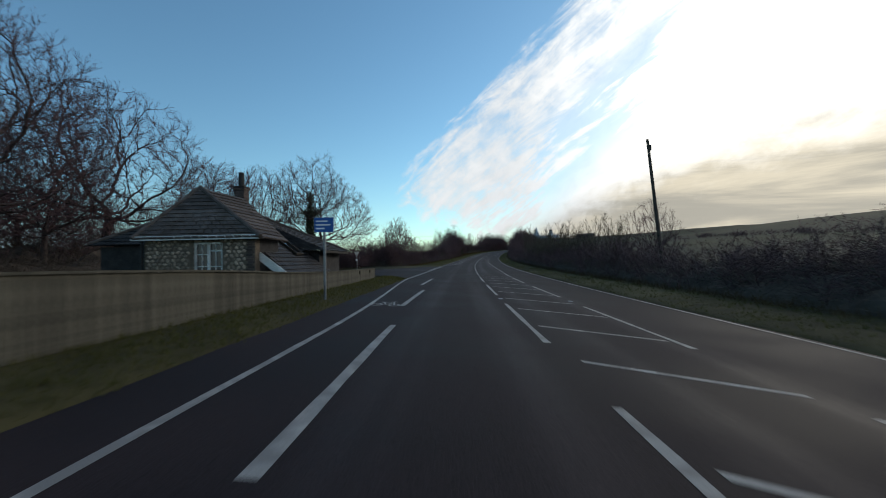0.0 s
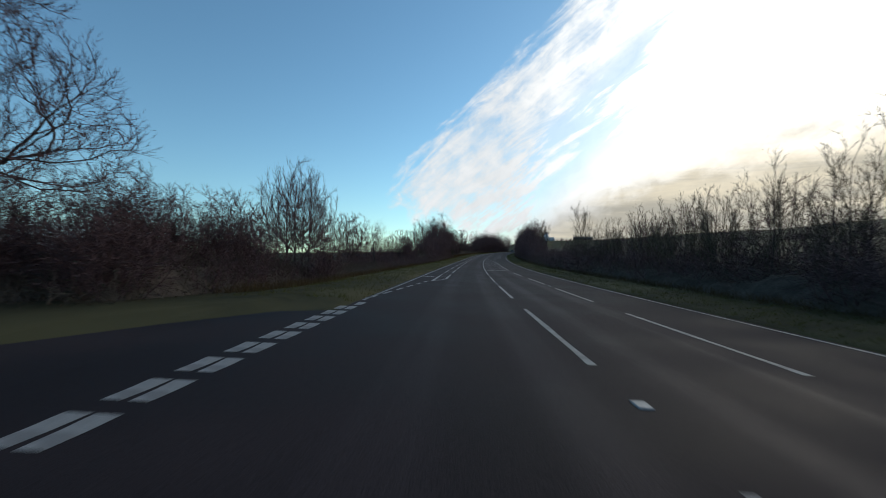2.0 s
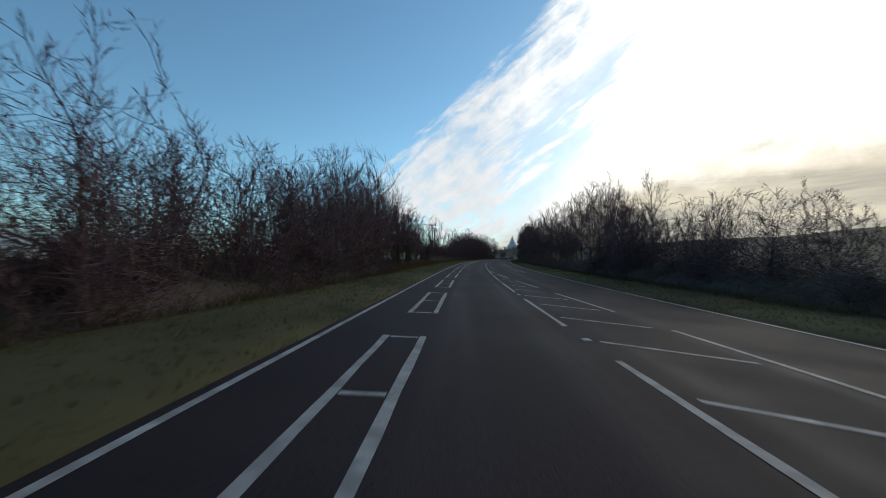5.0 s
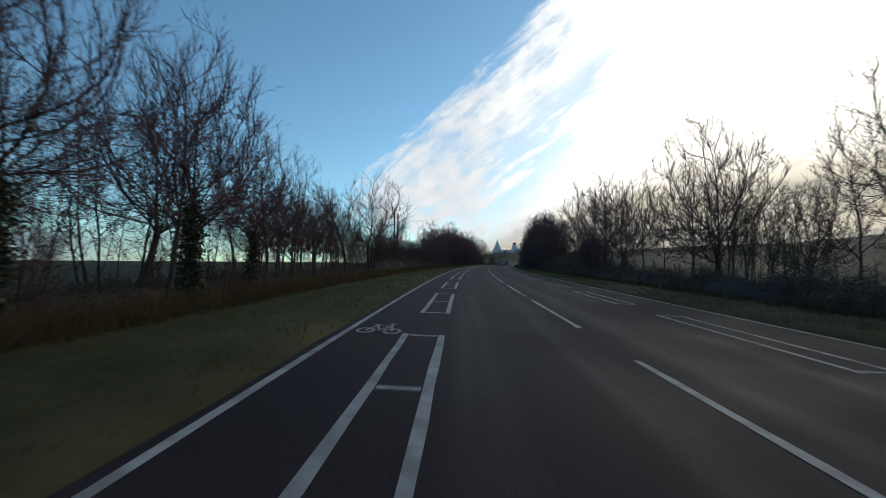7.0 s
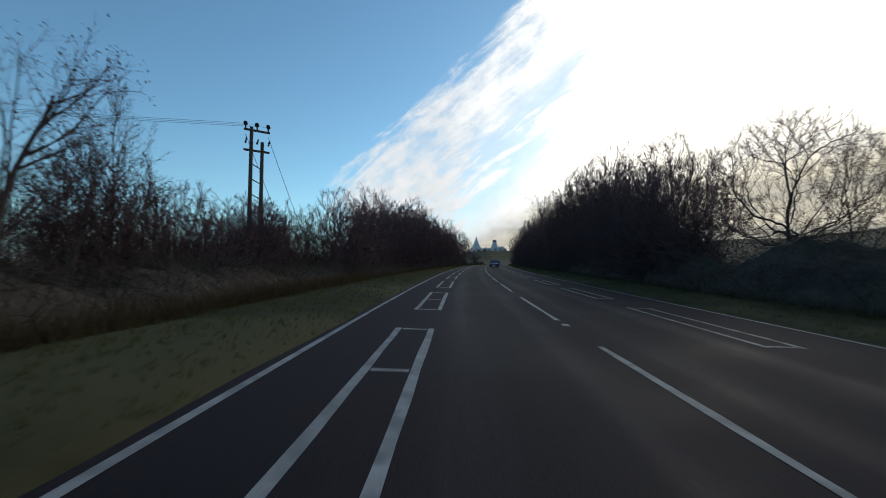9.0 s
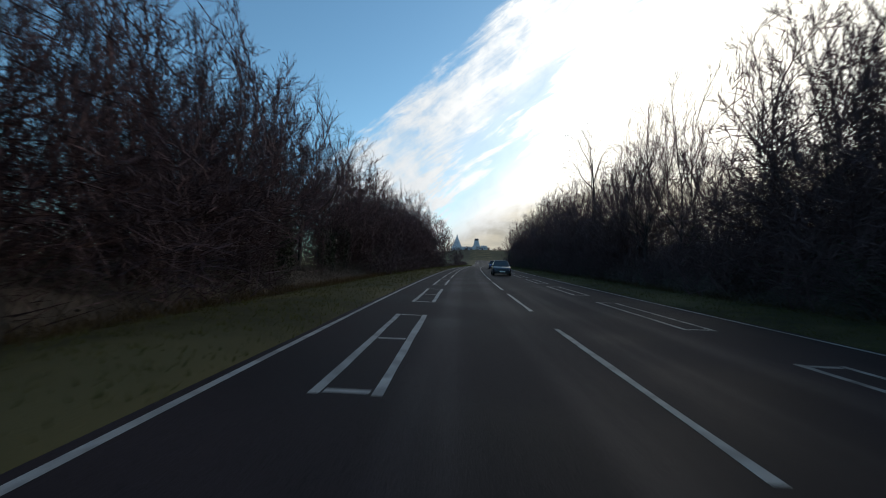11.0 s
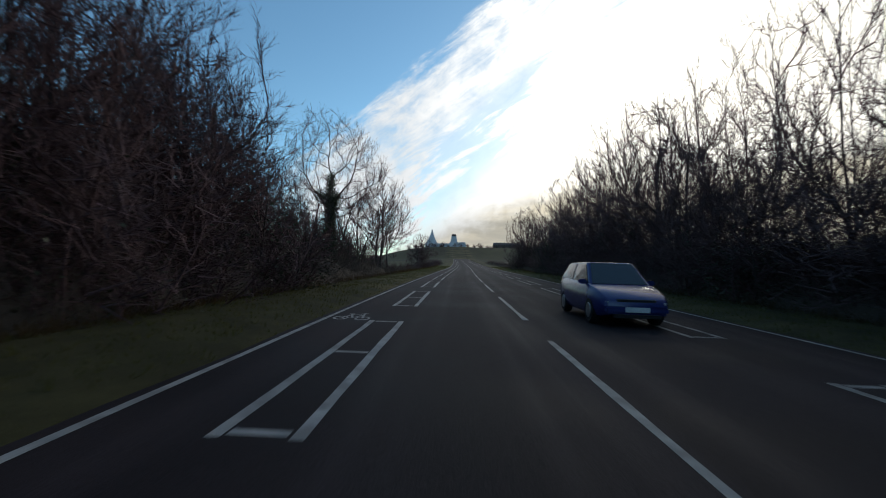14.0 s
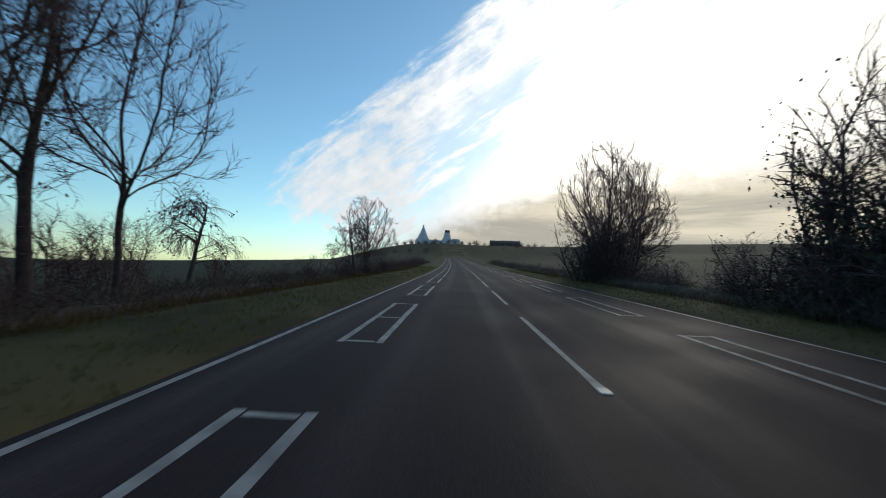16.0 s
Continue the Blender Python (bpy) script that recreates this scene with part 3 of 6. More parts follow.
hatch(-33, 35.2, hatch_edge, 2.5)
taper = lambda q: 2.36 * smoothstep(q, 160, 112) ** 0.8
hatch(91, 150, taper, 1.1)
s = 13.0 - 3.0 - 36
while s < 86:
    lay(DASH, s, hatch_edge(s), turn=-math.degrees((hatch_edge(s + 3) - hatch_edge(s - 3)) / 6))
    s += 9.0
s = 91.0
while s < 156:
    e = min(s + 6.0, 158.0)
    strip("hatch_edge", s, e, 1, lambda q: taper(q) - 0.055 + 0.14, lambda q: taper(q) + 0.055 + 0.14, UP, MAT_PAINT, road, wave=0.008)
    s += 9.0
lay(plate("hatch_point", [[(-0.06, 0.1), (0.08, -0.1), (2.40, 3.3), (2.30, 3.45)], [(-0.05, 0.0), (0.07, 0.0), (0.07, 5.5), (-0.05, 5.5)],
                         [(0.18, 1.55), (0.18, 1.43), (0.78, 1.32), (0.78, 1.44)]]), 87.4, 0.0)


def ring(cx, cy, r, w, n=14):
    out = []
    for i in range(n):
        a, b = 2 * math.pi * i / n, 2 * math.pi * (i + 1) / n
        out.append([(cx + r * math.cos(a), cy + 1.6 * r * math.sin(a)), (cx + r * math.cos(b), cy + 1.6 * r * math.sin(b)),
                    (cx + (r - w) * math.cos(b), cy + 1.6 * (r - w) * math.sin(b)), (cx + (r - w) * math.cos(a), cy + 1.6 * (r - w) * math.sin(a))])
    return out


def bar(x0, y0, x1, y1, w=0.05):
    d = Vector((x1 - x0, y1 - y0)).normalized() * w / 2
    p = Vector((-d.y, d.x))
    return [(x0 + p.x, y0 + p.y), (x0 - p.x, y0 - p.y), (x1 - p.x, y1 - p.y), (x1 + p.x, y1 + p.y)]


BIKE = plate("cycle_symbol", ring(-0.24, -0.2, 0.17, 0.05) + ring(0.24, -0.2, 0.17, 0.05) + [bar(-0.24, -0.2, -0.12, 0.35), bar(-0.12, 0.35, 0.16, 0.35), bar(0.16, 0.35, 0.24, -0.2),
             bar(-0.12, 0.35, 0.0, -0.15), bar(0.0, -0.15, 0.16, 0.35), bar(-0.24, -0.2, 0.0, -0.15), bar(0.16, 0.35, 0.13, 0.58), bar(0.05, 0.58, 0.22, 0.62), bar(-0.12, 0.35, -0.15, 0.5), bar(-0.22, 0.5, -0.06, 0.5)])
for s, o in ((11.7, -3.45), (73.3, -3.96), (167.5, -3.96), (319.9, -3.96), (442.0, -3.96)):
    lay(BIKE, s, o)


# ---- vegetation ----
class Sprout:
    """Grows bare wood as tapered tubes: thick wood, fine twigs and leaves are kept apart."""

    def __init__(self, seed):
        self.rnd = random.Random(seed)
        self.wood, self.fine, self.leaf = ([], []), ([], []), ([], [])
        self.tips, self.limbs = [], []

    def tube(self, pts, radii, fine):
        V, F = self.fine if fine else self.wood
        k = 3 if radii[0] < 0.03 else (5 if radii[0] < 0.09 else 8)
        base = len(V)
        n = len(pts)
        for i, (p, r) in enumerate(zip(pts, radii)):
            d = (pts[min(i + 1, n - 1)] - pts[max(i - 1, 0)]).normalized()
            a = d.orthogonal().normalized()
            b = d.cross(a)
            if i == n - 1 and r < 0.0045:
                V.append(p)
                break
            for j in range(k):
                t = 2 * math.pi * j / k
                V.append(p + (a * math.cos(t) + b * math.sin(t)) * r)
        for i in range(n - 1):
            q = base + i * k
            if len(V) == q + k + 1:
                F += [(q + j, q + (j + 1) % k, q + k) for j in range(k)]
            else:
                F += [(q + j, q + (j + 1) % k, q + k + (j + 1) % k, q + k + j) for j in range(k)]

    def vec(self):
        r = self.rnd
        return Vector((r.gauss(0, 1), r.gauss(0, 1), r.gauss(0, 1))).normalized()

    def limb(self, p, d, length, r, level, S):
        rnd = self.rnd
        last = level == len(S["kids"])
        seg = S["seg"][level]
        pts, radii = [p.copy()], [r]
        end = r * S["taper"] if not last else 0.0035
        for i in range(seg):
            d = (d + self.vec() * S["gnarl"][level] + Vector((0, 0, 1)) * S["lift"][level]).normalized()
            p = p + d * (length / seg)
            pts.append(p.copy())
            radii.append(r + (end - r) * (i + 1) / seg)
        if last and seg == 1:
            V, F = self.fine
            w = d.orthogonal().normalized()
            w = (w * rnd.uniform(-1, 1) + d.cross(w) * rnd.uniform(-1, 1)).normalized() * max(r, S.get("twig", 0.009))
            k = len(V)
            V += [pts[0] - w, pts[0] + w, pts[1]]
            F.append((k, k + 1, k + 2))
        else:
            self.tube(pts, radii, r < S.get("fine", 0.035))
        if level <= 1:
            self.limbs.append((pts, radii))
        if last:
            self.tips.append((pts[-1], d))
            return
        n = S["kids"][level]
        for c in range(n):
            t = S["from"][level] + (1 - S["from"][level]) * (c + rnd.random()) / n
            t = min(t, 0.999)
            f = t * seg
            i = int(f)
            q = pts[i].lerp(pts[i + 1], f - i)
            ax = (pts[i + 1] - pts[i]).normalized()
            side = self.vec()
            side = (side - ax * side.dot(ax)).normalized()
            a = radians(S["angle"][level] * rnd.uniform(0.7, 1.25))
            cd = ax * math.cos(a) + side * math.sin(a)
            cr = max(0.0065, min(radii[i] * 0.85, r * S["thin"][level] * rnd.uniform(0.7, 1.1)))
            cl = S["len"][level + 1] * rnd.uniform(0.65, 1.2) * (1.0 - S.get("cone", 0.35) * t)
            self.limb(q, cd, cl, cr, level + 1, S)

    def leaves(self, p, n, spread, size, droop=0.0):
        V, F = self.leaf
        for _ in range(n):
            c = p + Vector([self.rnd.gauss(0, 1) * q for q in spread])
            u = self.vec() * size * self.rnd.uniform(0.6, 1.3)
            w = self.vec()
            w = (w - u * (w.dot(u) / u.length_squared)).normalized() * u.length * 0.75
            if droop:
                u = (u + Vector((0, 0, -droop * size))) * 0.7
            k = len(V)
            V += [c - u, c + w * 0.8, c + u, c - w * 0.8 + self.vec() * size * 0.3]
            F += [(k, k + 1, k + 2), (k, k + 2, k + 3)]

    def meshes(self, name, twig, leafmat):
        out = []
        for kind, (V, F), mat in (("trunk", self.wood, MAT_BARK), ("crown", self.fine, twig), ("leaves", self.leaf, leafmat)):
            if F:
                out.append((kind, mesh_of(name + "_" + kind, V, F, mat, kind != "leaves")))
        return out


def crown_of(name, seed, height, reach, bole, attract, radius_tip=0.012, bottom=None, step=0.40, bias=1.0, leaf=None, ivy=None, lean=0.0, twigs=1.0, twig_len=0.7, mat=None, flat=1.0, wander=0.24, twig_w=0.011, rising=0.06, reach_twigs=3.2, power=2.25, brush=0, brush_len=1.0, ivy_from=0.055, inertia=0.95, spray=0.55):
    """A tree whose limbs grow towards points spread through a lumpy dome, thickening from the tips down to the bole."""
    rng = np.random.RandomState(seed)
    sp = Sprout(seed)
    z0 = bole * 0.75 if bottom is None else bottom
    pts = []
    lumps = [(rng.uniform(0, 6.283), rng.uniform(0.25, 0.95), rng.uniform(0.75, 1.12)) for _ in range(7)]
    while len(pts) < attract:
        v = rng.normal(size=3)
        v /= np.linalg.norm(v)
        az, h = math.atan2(v[1], v[0]), (v[2] + 1) / 2
        k = 0.86
        for la, lh, lk in lumps:
            w = math.exp(-((math.cos(az - la) - 1) ** 2) * 2.0 - ((h - lh) / 0.28) ** 2)
            k += (lk - 0.86) * w
        r = rng.uniform(0.25, 1.0) ** (1.0 / (1.0 + 1.6 * bias)) * min(k, 1.12)
        z = z0 + (height - z0) * (0.38 + 0.62 * v[2] * r if v[2] > 0 else 0.38 + 0.38 * v[2] * r)
        pts.append((v[0] * reach * r * flat, v[1] * reach * r * flat, z))
    A = np.array(pts)
    nodes, parent, heads = [np.array((0.0, 0.0, -0.3))], [-1], [np.array((0, 0, 1.0))]
    n0 = max(3, int(bole / 0.5))
    tilt = rng.normal(size=2) * 0.05 + np.array((lean, 0))
    for i in range(n0):
        d = np.array((tilt[0] + rng.normal() * 0.05, tilt[1] + rng.normal() * 0.05, 1.0))
        d /= np.linalg.norm(d)
        nodes.append(nodes[-1] + d * (bole + 0.3) / n0)
        parent.append(i)
        heads.append(d)
    P = np.array(nodes)
    near = np.full(len(A), 1e9)
    who = np.zeros(len(A), int)
    fresh = list(range(len(nodes) - max(1, n0 // 3), len(nodes)))
    live = np.ones(len(A), bool)
    tries = {}
    for it in range(110):
        for q in fresh:
            dd = np.sum((A - nodes[q]) ** 2, axis=1)
            m = dd < near
            near[m], who[m] = dd[m], q
        live &= near > (step * 1.5) ** 2
        if not live.any():
            break
        fresh = []
        idx = np.where(live & (near < (16 * step) ** 2))[0]
        if len(idx) == 0:
            idx = np.where(live)[0]
        grow = {}
        for i in idx:
            grow.setdefault(int(who[i]), []).append(i)
        for q, lst in grow.items():
            if tries.get(q, 0) > 2:
                live[lst] = False
                continue
            tries[q] = tries.get(q, 0) + 1
            v = A[lst] - nodes[q]
            d = (v / np.linalg.norm(v, axis=1)[:, None]).mean(axis=0) + heads[q] * inertia + rng.normal(size=3) * wander + np.array((0, 0, rising))
            d /= np.linalg.norm(d)
            nodes.append(nodes[q] + d * step)
            parent.append(q)
            heads.append(d)
            fresh.append(len(nodes) - 1)
    n = len(nodes)
    kids = [[] for _ in range(n)]
    for i in range(1, n):
        kids[parent[i]].append(i)
    rad = np.zeros(n)
    for i in range(n - 1, -1, -1):
        rad[i] = radius_tip if not kids[i] else sum(rad[c] ** power for c in kids[i]) ** (1 / power)
    rad[0] *= 1.25
    V3 = [Vector(q) for q in nodes]
    stack = [(0, 0)]
    while stack:
        base, first = stack.pop()
        chain, rr, c = [V3[base]], [min(rad[base], rad[first] * 1.15)], first
        if base == first:
            c = kids[0][0]
            chain, rr = [V3[0]], [rad[0]]
        while True:
            chain.append(V3[c])
            rr.append(rad[c])
            if not kids[c]:
                break
            big = max(kids[c], key=lambda k: rad[k])
            stack += [(c, k) for k in kids[c] if k != big]
            c = big
        if rr[0] < 0.022 and len(chain) > 3:
            chain, rr = chain[::2] + ([chain[-1]] if len(chain) % 2 == 0 else []), rr[::2] + ([rr[-1]] if len(chain) % 2 == 0 else [])
        for i0 in range(0, len(chain) - 1, 9):
            sub, sr = chain[i0:i0 + 10], rr[i0:i0 + 10]
            if len(sub) > 1:
                sp.tube(sub, sr, sr[0] < 0.035)
    spec = dict(kids=[4], seg=[1, 1], len=[twig_len, twig_len * 0.62], gnarl=[0.08, 0.12], lift=[0.12, 0.10], angle=[30], thin=[0.7], taper=0.3, cone=0.3, twig=twig_w)
    spec["from"] = [0.15]
    for i in range(n):
        if rad[i] > radius_tip * reach_twigs:
            continue
        for _ in range(int(twigs + sp.rnd.random())):
            d = (Vector(heads[i]) * 1.1 + sp.vec() * spray + Vector((0, 0, 0.30))).normalized()
            sp.limb(V3[i], d, twig_len * sp.rnd.uniform(0.6, 1.2), radius_tip * 0.8, 0, spec)
    for _ in range(brush):
        # inner tangle of thin dead twigs, thickest low down
        q = V3[sp.rnd.randrange(1, n)]
        f = sp.rnd.uniform(0.15, 0.95)
        c = Vector((q.x * f, q.y * f, q.z * sp.rnd.uniform(0.1, 0.9)))
        u = (sp.vec() + Vector((q.x, q.y, 0)) * 0.25 + Vector((0, 0, 0.7))).normalized() * sp.rnd.uniform(0.4, 1.0) * brush_len
        w = u.orthogonal().normalized() * 0.011
        V, F = sp.fine
        k = len(V)
        V += [c - w, c + w, c + u]
        F.append((k, k + 1, k + 2))
    if ivy:
        per, upto, spread, size = ivy
        for i in range(n):
            if rad[i] > ivy_from and V3[i].z < upto:
                for _ in range(per * (4 if i <= n0 else 1)):
                    sp.leaves(V3[i] + sp.vec() * (rad[i] + spread * sp.rnd.random()), 2, (0.14, 0.14, 0.2), size)
    return sp.meshes(name, mat or MAT_TWIG, leaf or MAT_IVY)


ASH = dict(twig=0.011, kids=[14, 10, 10], seg=[8, 5, 2, 1], len=[8.2, 4.4, 1.7, 0.85], gnarl=[0.08, 0.13, 0.22, 0.25], lift=[0.03, 0.10, 0.07, 0.03],
           angle=[46, 42, 42], thin=[0.34, 0.30, 0.42], taper=0.2, cone=0.45)
ASH["from"] = [0.28, 0.12, 0.12]
SPINDLY = dict(kids=[10, 8, 8], seg=[8, 6, 2, 1], len=[8.0, 4.6, 1.8, 0.8], gnarl=[0.13, 0.18, 0.24, 0.25], lift=[0.05, 0.11, 0.03, -0.02],
               angle=[44, 42, 42], thin=[0.38, 0.32, 0.45], taper=0.25, cone=0.35)
SPINDLY["from"] = [0.28, 0.12, 0.12]
STEM = dict(kids=[9, 6, 5], seg=[5, 3, 1, 1], len=[4.0, 1.7, 0.75, 0.42], gnarl=[0.10, 0.18, 0.22, 0.25], lift=[0.05, 0.09, 0.05, 0.03],
            angle=[36, 40, 42], thin=[0.42, 0.5, 0.6], taper=0.2, cone=0.35)
STEM["from"] = [0.15, 0.12, 0.15]
BUSH = dict(kids=[10, 9], seg=[4, 2, 1], len=[2.2, 1.0, 0.5], gnarl=[0.16, 0.25, 0.3], lift=[0.03, 0.06, 0.03], angle=[42, 45], thin=[0.5, 0.6], taper=0.3, cone=0.3)
BUSH["from"] = [0.10, 0.12]
ROD = dict(STEM)
ROD.update(angle=[24, 28, 34], kids=[9, 5, 5], len=[4.4, 1.5, 0.7, 0.4], lift=[0.08, 0.14, 0.08, 0.05])
ROD["from"] = [0.25, 0.12, 0.15]
WEEP = dict(kids=[13, 9, 8], seg=[6, 4, 3, 2], len=[3.3, 1.7, 1.2, 0.8], gnarl=[0.08, 0.16, 0.12, 0.1], lift=[0.05, -0.06, -0.35, -0.5],
            angle=[58, 50, 30], thin=[0.36, 0.40, 0.6], taper=0.25, cone=0.5)
WEEP["from"] = [0.30, 0.2, 0.2]


def grow_single(name, S, seed, radius, lean=0.06, twig=None, leaf=None, tip_leaves=0):
    sp = Sprout(seed)
    sp.limb(Vector((0, 0, -0.3)), Vector((sp.rnd.uniform(-lean, lean), sp.rnd.uniform(-lean, lean), 1)).normalized(), S["len"][0], radius, 0, S)
    if tip_leaves:
        for p, d in sp.tips:
            if sp.rnd.random() < tip_leaves:
                sp.leaves(p, 3, (0.07, 0.07, 0.09), 0.055, 0.5)
    return sp.meshes(name, twig or MAT_TWIG, leaf or MAT_IVY)


def grow_stems(name, S, seed, stems, spread, radius, splay, twig=None, leaf=None, base_leaves=0, tip_leaves=0.0, leaf_size=0.05):
    sp = Sprout(seed)
    for i in range(stems):
        a = 2 * math.pi * (i + sp.rnd.random()) / stems
        q = spread * math.sqrt(sp.rnd.random())
        d = Vector((math.cos(a) * splay * sp.rnd.uniform(0.2, 1), math.sin(a) * splay * sp.rnd.uniform(0.2, 1), 1)).normalized()
        S2 = dict(S)
        k = sp.rnd.uniform(0.6, 1.1)
        S2["len"] = [l * k for l in S["len"]]
        sp.limb(Vector((math.cos(a) * q, math.sin(a) * q, -0.2)), d, S2["len"][0], radius * k, 0, S2)
    for _ in range(base_leaves):
        a, q = sp.rnd.uniform(0, 6.283), (spread + 0.5) * math.sqrt(sp.rnd.random())
        sp.leaves(Vector((math.cos(a) * q, math.sin(a) * q, abs(sp.rnd.gauss(0.1, 0.8)))), 1, (0.1, 0.1, 0.1), 0.04)
    if tip_leaves:
        for p, d in sp.tips:
            if sp.rnd.random() < tip_leaves:
                sp.leaves(p, 2, (0.06, 0.06, 0.07), leaf_size)
    return sp.meshes(name, twig or MAT_TWIG, leaf or MAT_IVY)


def kind_height(meshes):
    return max(v.co.z for _, me in meshes for v in me.vertices)


FLORA = {}


def flora(key, meshes):
    FLORA[key] = (meshes, kind_height(meshes))


for i in range(3):
    flora("oak%d" % i, crown_of("oak", 11 + i, 14.0, 6.8, 3.8 + 0.4 * i, 2300, 0.0115, bottom=2.4, step=0.36, twigs=2.2, twig_w=0.011, power=2.0, wander=0.26, inertia=0.6, spray=0.8))
flora("ivyoak", crown_of("oak", 33, 14.0, 5.4, 6.4, 1500, 0.0115, bottom=4.2, step=0.36, ivy=(120, 11.0, 0.42, 0.075), ivy_from=0.075, power=2.05, twigs=1.8, twig_w=0.011, inertia=0.6, spray=0.8))
for i in range(2):
    flora("round%d" % i, crown_of("tree", 141 + i, 8.0, 3.2, 1.6, 900, 0.009, bottom=0.9, step=0.28, bias=0.3, wander=0.10, rising=0.20, reach_twigs=4.5, twigs=2.4, twig_len=0.5, brush=1200))
for i in range(3):
    flora("fan%d" % i, crown_of("tree", 161 + i, 8.0, 3.9, 0.9, 800, 0.0105, bottom=1.2, step=0.34, bias=0.35, wander=0.07, rising=0.22, reach_twigs=4.0, twigs=1.9, twig_len=0.6))
for i in range(4):
    flora("ash%d" % i, crown_of("ash", 41 + i, 11.0, 3.3, 2.8, 460, 0.012, bottom=2.2, step=0.42, bias=0.25, wander=0.11, rising=0.20, twigs=1.9, twig_len=0.95, twig_w=0.011))
for i in range(2):
    flora("pale%d" % i, grow_single("ash", ASH, 51 + i, 0.13, 0.10, twig=MAT_TWIG_PALE))
for i in range(3):
    flora("ivyash%d" % i, crown_of("ash", 61 + i, 11.0, 3.0, 3.4, 330, 0.013, bottom=2.6, step=0.42, bias=0.2, wander=0.11, rising=0.24, twigs=1.8, twig_len=0.95, twig_w=0.011, ivy=(60, 7.6, 0.42, 0.075), ivy_from=0.060))
for i in range(3):
    flora("keys%d" % i, grow_single("ash", SPINDLY, 71 + i, 0.16, 0.16, leaf=MAT_DEAD, tip_leaves=0.42))
for i in range(3):
    flora("copse%d" % i, grow_stems("coppice", STEM, 81 + i, 7, 0.8, 0.040, 0.28))
for i in range(2):
    flora("palecopse%d" % i, grow_stems("coppice", ROD, 91 + i, 8, 0.9, 0.034, 0.20, twig=MAT_TWIG_PALE))
for i in range(3):
    flora("bush%d" % i, grow_stems("bush", BUSH, 101 + i, 13, 0.9, 0.028, 0.55, base_leaves=100, tip_leaves=0.04, leaf_size=0.032))
for i in range(4):
    flora("thick%d" % i, crown_of("thicket", 171 + i, 5.0, 2.3, 0.35, 300, 0.0085, bottom=0.2, step=0.34, bias=0.5, wander=0.12, rising=0.12, reach_twigs=4.5, twigs=1.9, twig_len=0.46, twig_w=0.011, spray=0.85, inertia=0.75, brush=2300, brush_len=0.9))
for i in range(2):
    flora("redbush%d" % i, grow_stems("bush", BUSH, 111 + i, 13, 0.9, 0.028, 0.5, leaf=MAT_DEAD, base_leaves=60, tip_leaves=0.15, leaf_size=0.03))
flora("weeping", grow_single("birch", WEEP, 121, 0.10, 0.05, leaf=MAT_DEAD, tip_leaves=0.15))
flora("ivystump", grow_stems("bush", BUSH, 131, 11, 0.7, 0.05, 0.4, base_leaves=1300, tip_leaves=0.5, leaf_size=0.03))

LABELS = {
    "oak": ("tree", "bare winter oak with a wide gnarled crown", "oaks beside the house"),
    "ivyoak": ("tree", "tall bare oak with its trunk wrapped in dark ivy", ""),
    "ash": ("tree", "bare winter tree with upright limbs in the roadside row", "roadside trees"),
    "thick": ("thicket", "dense rounded thicket of fine purple-brown bare twigs", "thickets"),
    "fan": ("tree", "bare many-limbed tree with a wide fan-shaped crown", "fan-shaped trees"),
    "round": ("tree", "bare winter tree with a dense rounded crown", "rounded trees"),
    "pale": ("tree", "bare pale-barked tree behind the verge hedge", "roadside trees"),
    "ivyash": ("tree", "bare roadside tree with an ivy-covered trunk", "ivy-clad trees"),
    "keys": ("tree", "spindly bare tree with clusters of dry seed keys", "trees with seed keys"),
    "copse": ("shrub", "many-stemmed bare shrub rising over the verge", "hedgerow shrubs"),
    "palecopse": ("shrub", "pale many-stemmed bare shrub in the roadside hedge", "hedgerow shrubs"),
    "bush": ("bush", "dense dark bush of bare twigs and ivy on the verge", "verge bushes"),
    "redbush": ("bush", "bush of bare twigs with a few brown dead leaves", "verge bushes"),
    "weeping": ("tree", "small weeping tree with hanging twigs on the field edge", ""),
    "ivystump": ("bush", "tall dark clump of ivy growing over a stump", "ivy clumps"),
}
PROTO = {}
plant_rnd = random.Random(5)


def plant(key, s, off, height, turn=None, up=0.0, wide=1.0):
    meshes, h = FLORA[key]
    k = height / h
    m = Matrix.Translation(land(s, off, up)) @ Matrix.Rotation(radians(plant_rnd.uniform(0, 360) if turn is None else turn), 4, "Z")
    if key not in PROTO:
        kind = key.rstrip("0123456789")
        cat, label, group = LABELS[kind]
        ob = empty({"copse": "shrub", "palecopse": "shrub", "ivystump": "ivy_clump", "redbush": "bush"}.get(kind, cat), m)
        tagged(ob, label, cat, group)
        for part_name, me in meshes:
            link_part(part_name, me, None, ob)
        PROTO[key] = ob
        ob.scale = (k * wide, k * wide, k)
        return ob
    src = PROTO[key]
    old = src.scale.copy()
    src.scale = (k * wide, k * wide, k)
    ob = copy_thing(src, m)
    src.scale = old
    return ob


def row(keys, s0, s1, step, off, spread, h0, h1, wide=1.0, seed=1):
    rnd = random.Random(seed * 977 + int(s0))
    s = s0
    while s < s1:
        f = (s - s0) / max(1e-6, s1 - s0)
        plant(rnd.choice(keys), s + rnd.uniform(-0.4, 0.4) * step, off + rnd.uniform(-spread, spread), (h0 + (h1 - h0) * f) * rnd.uniform(0.78, 1.12), wide=wide)
        s += step


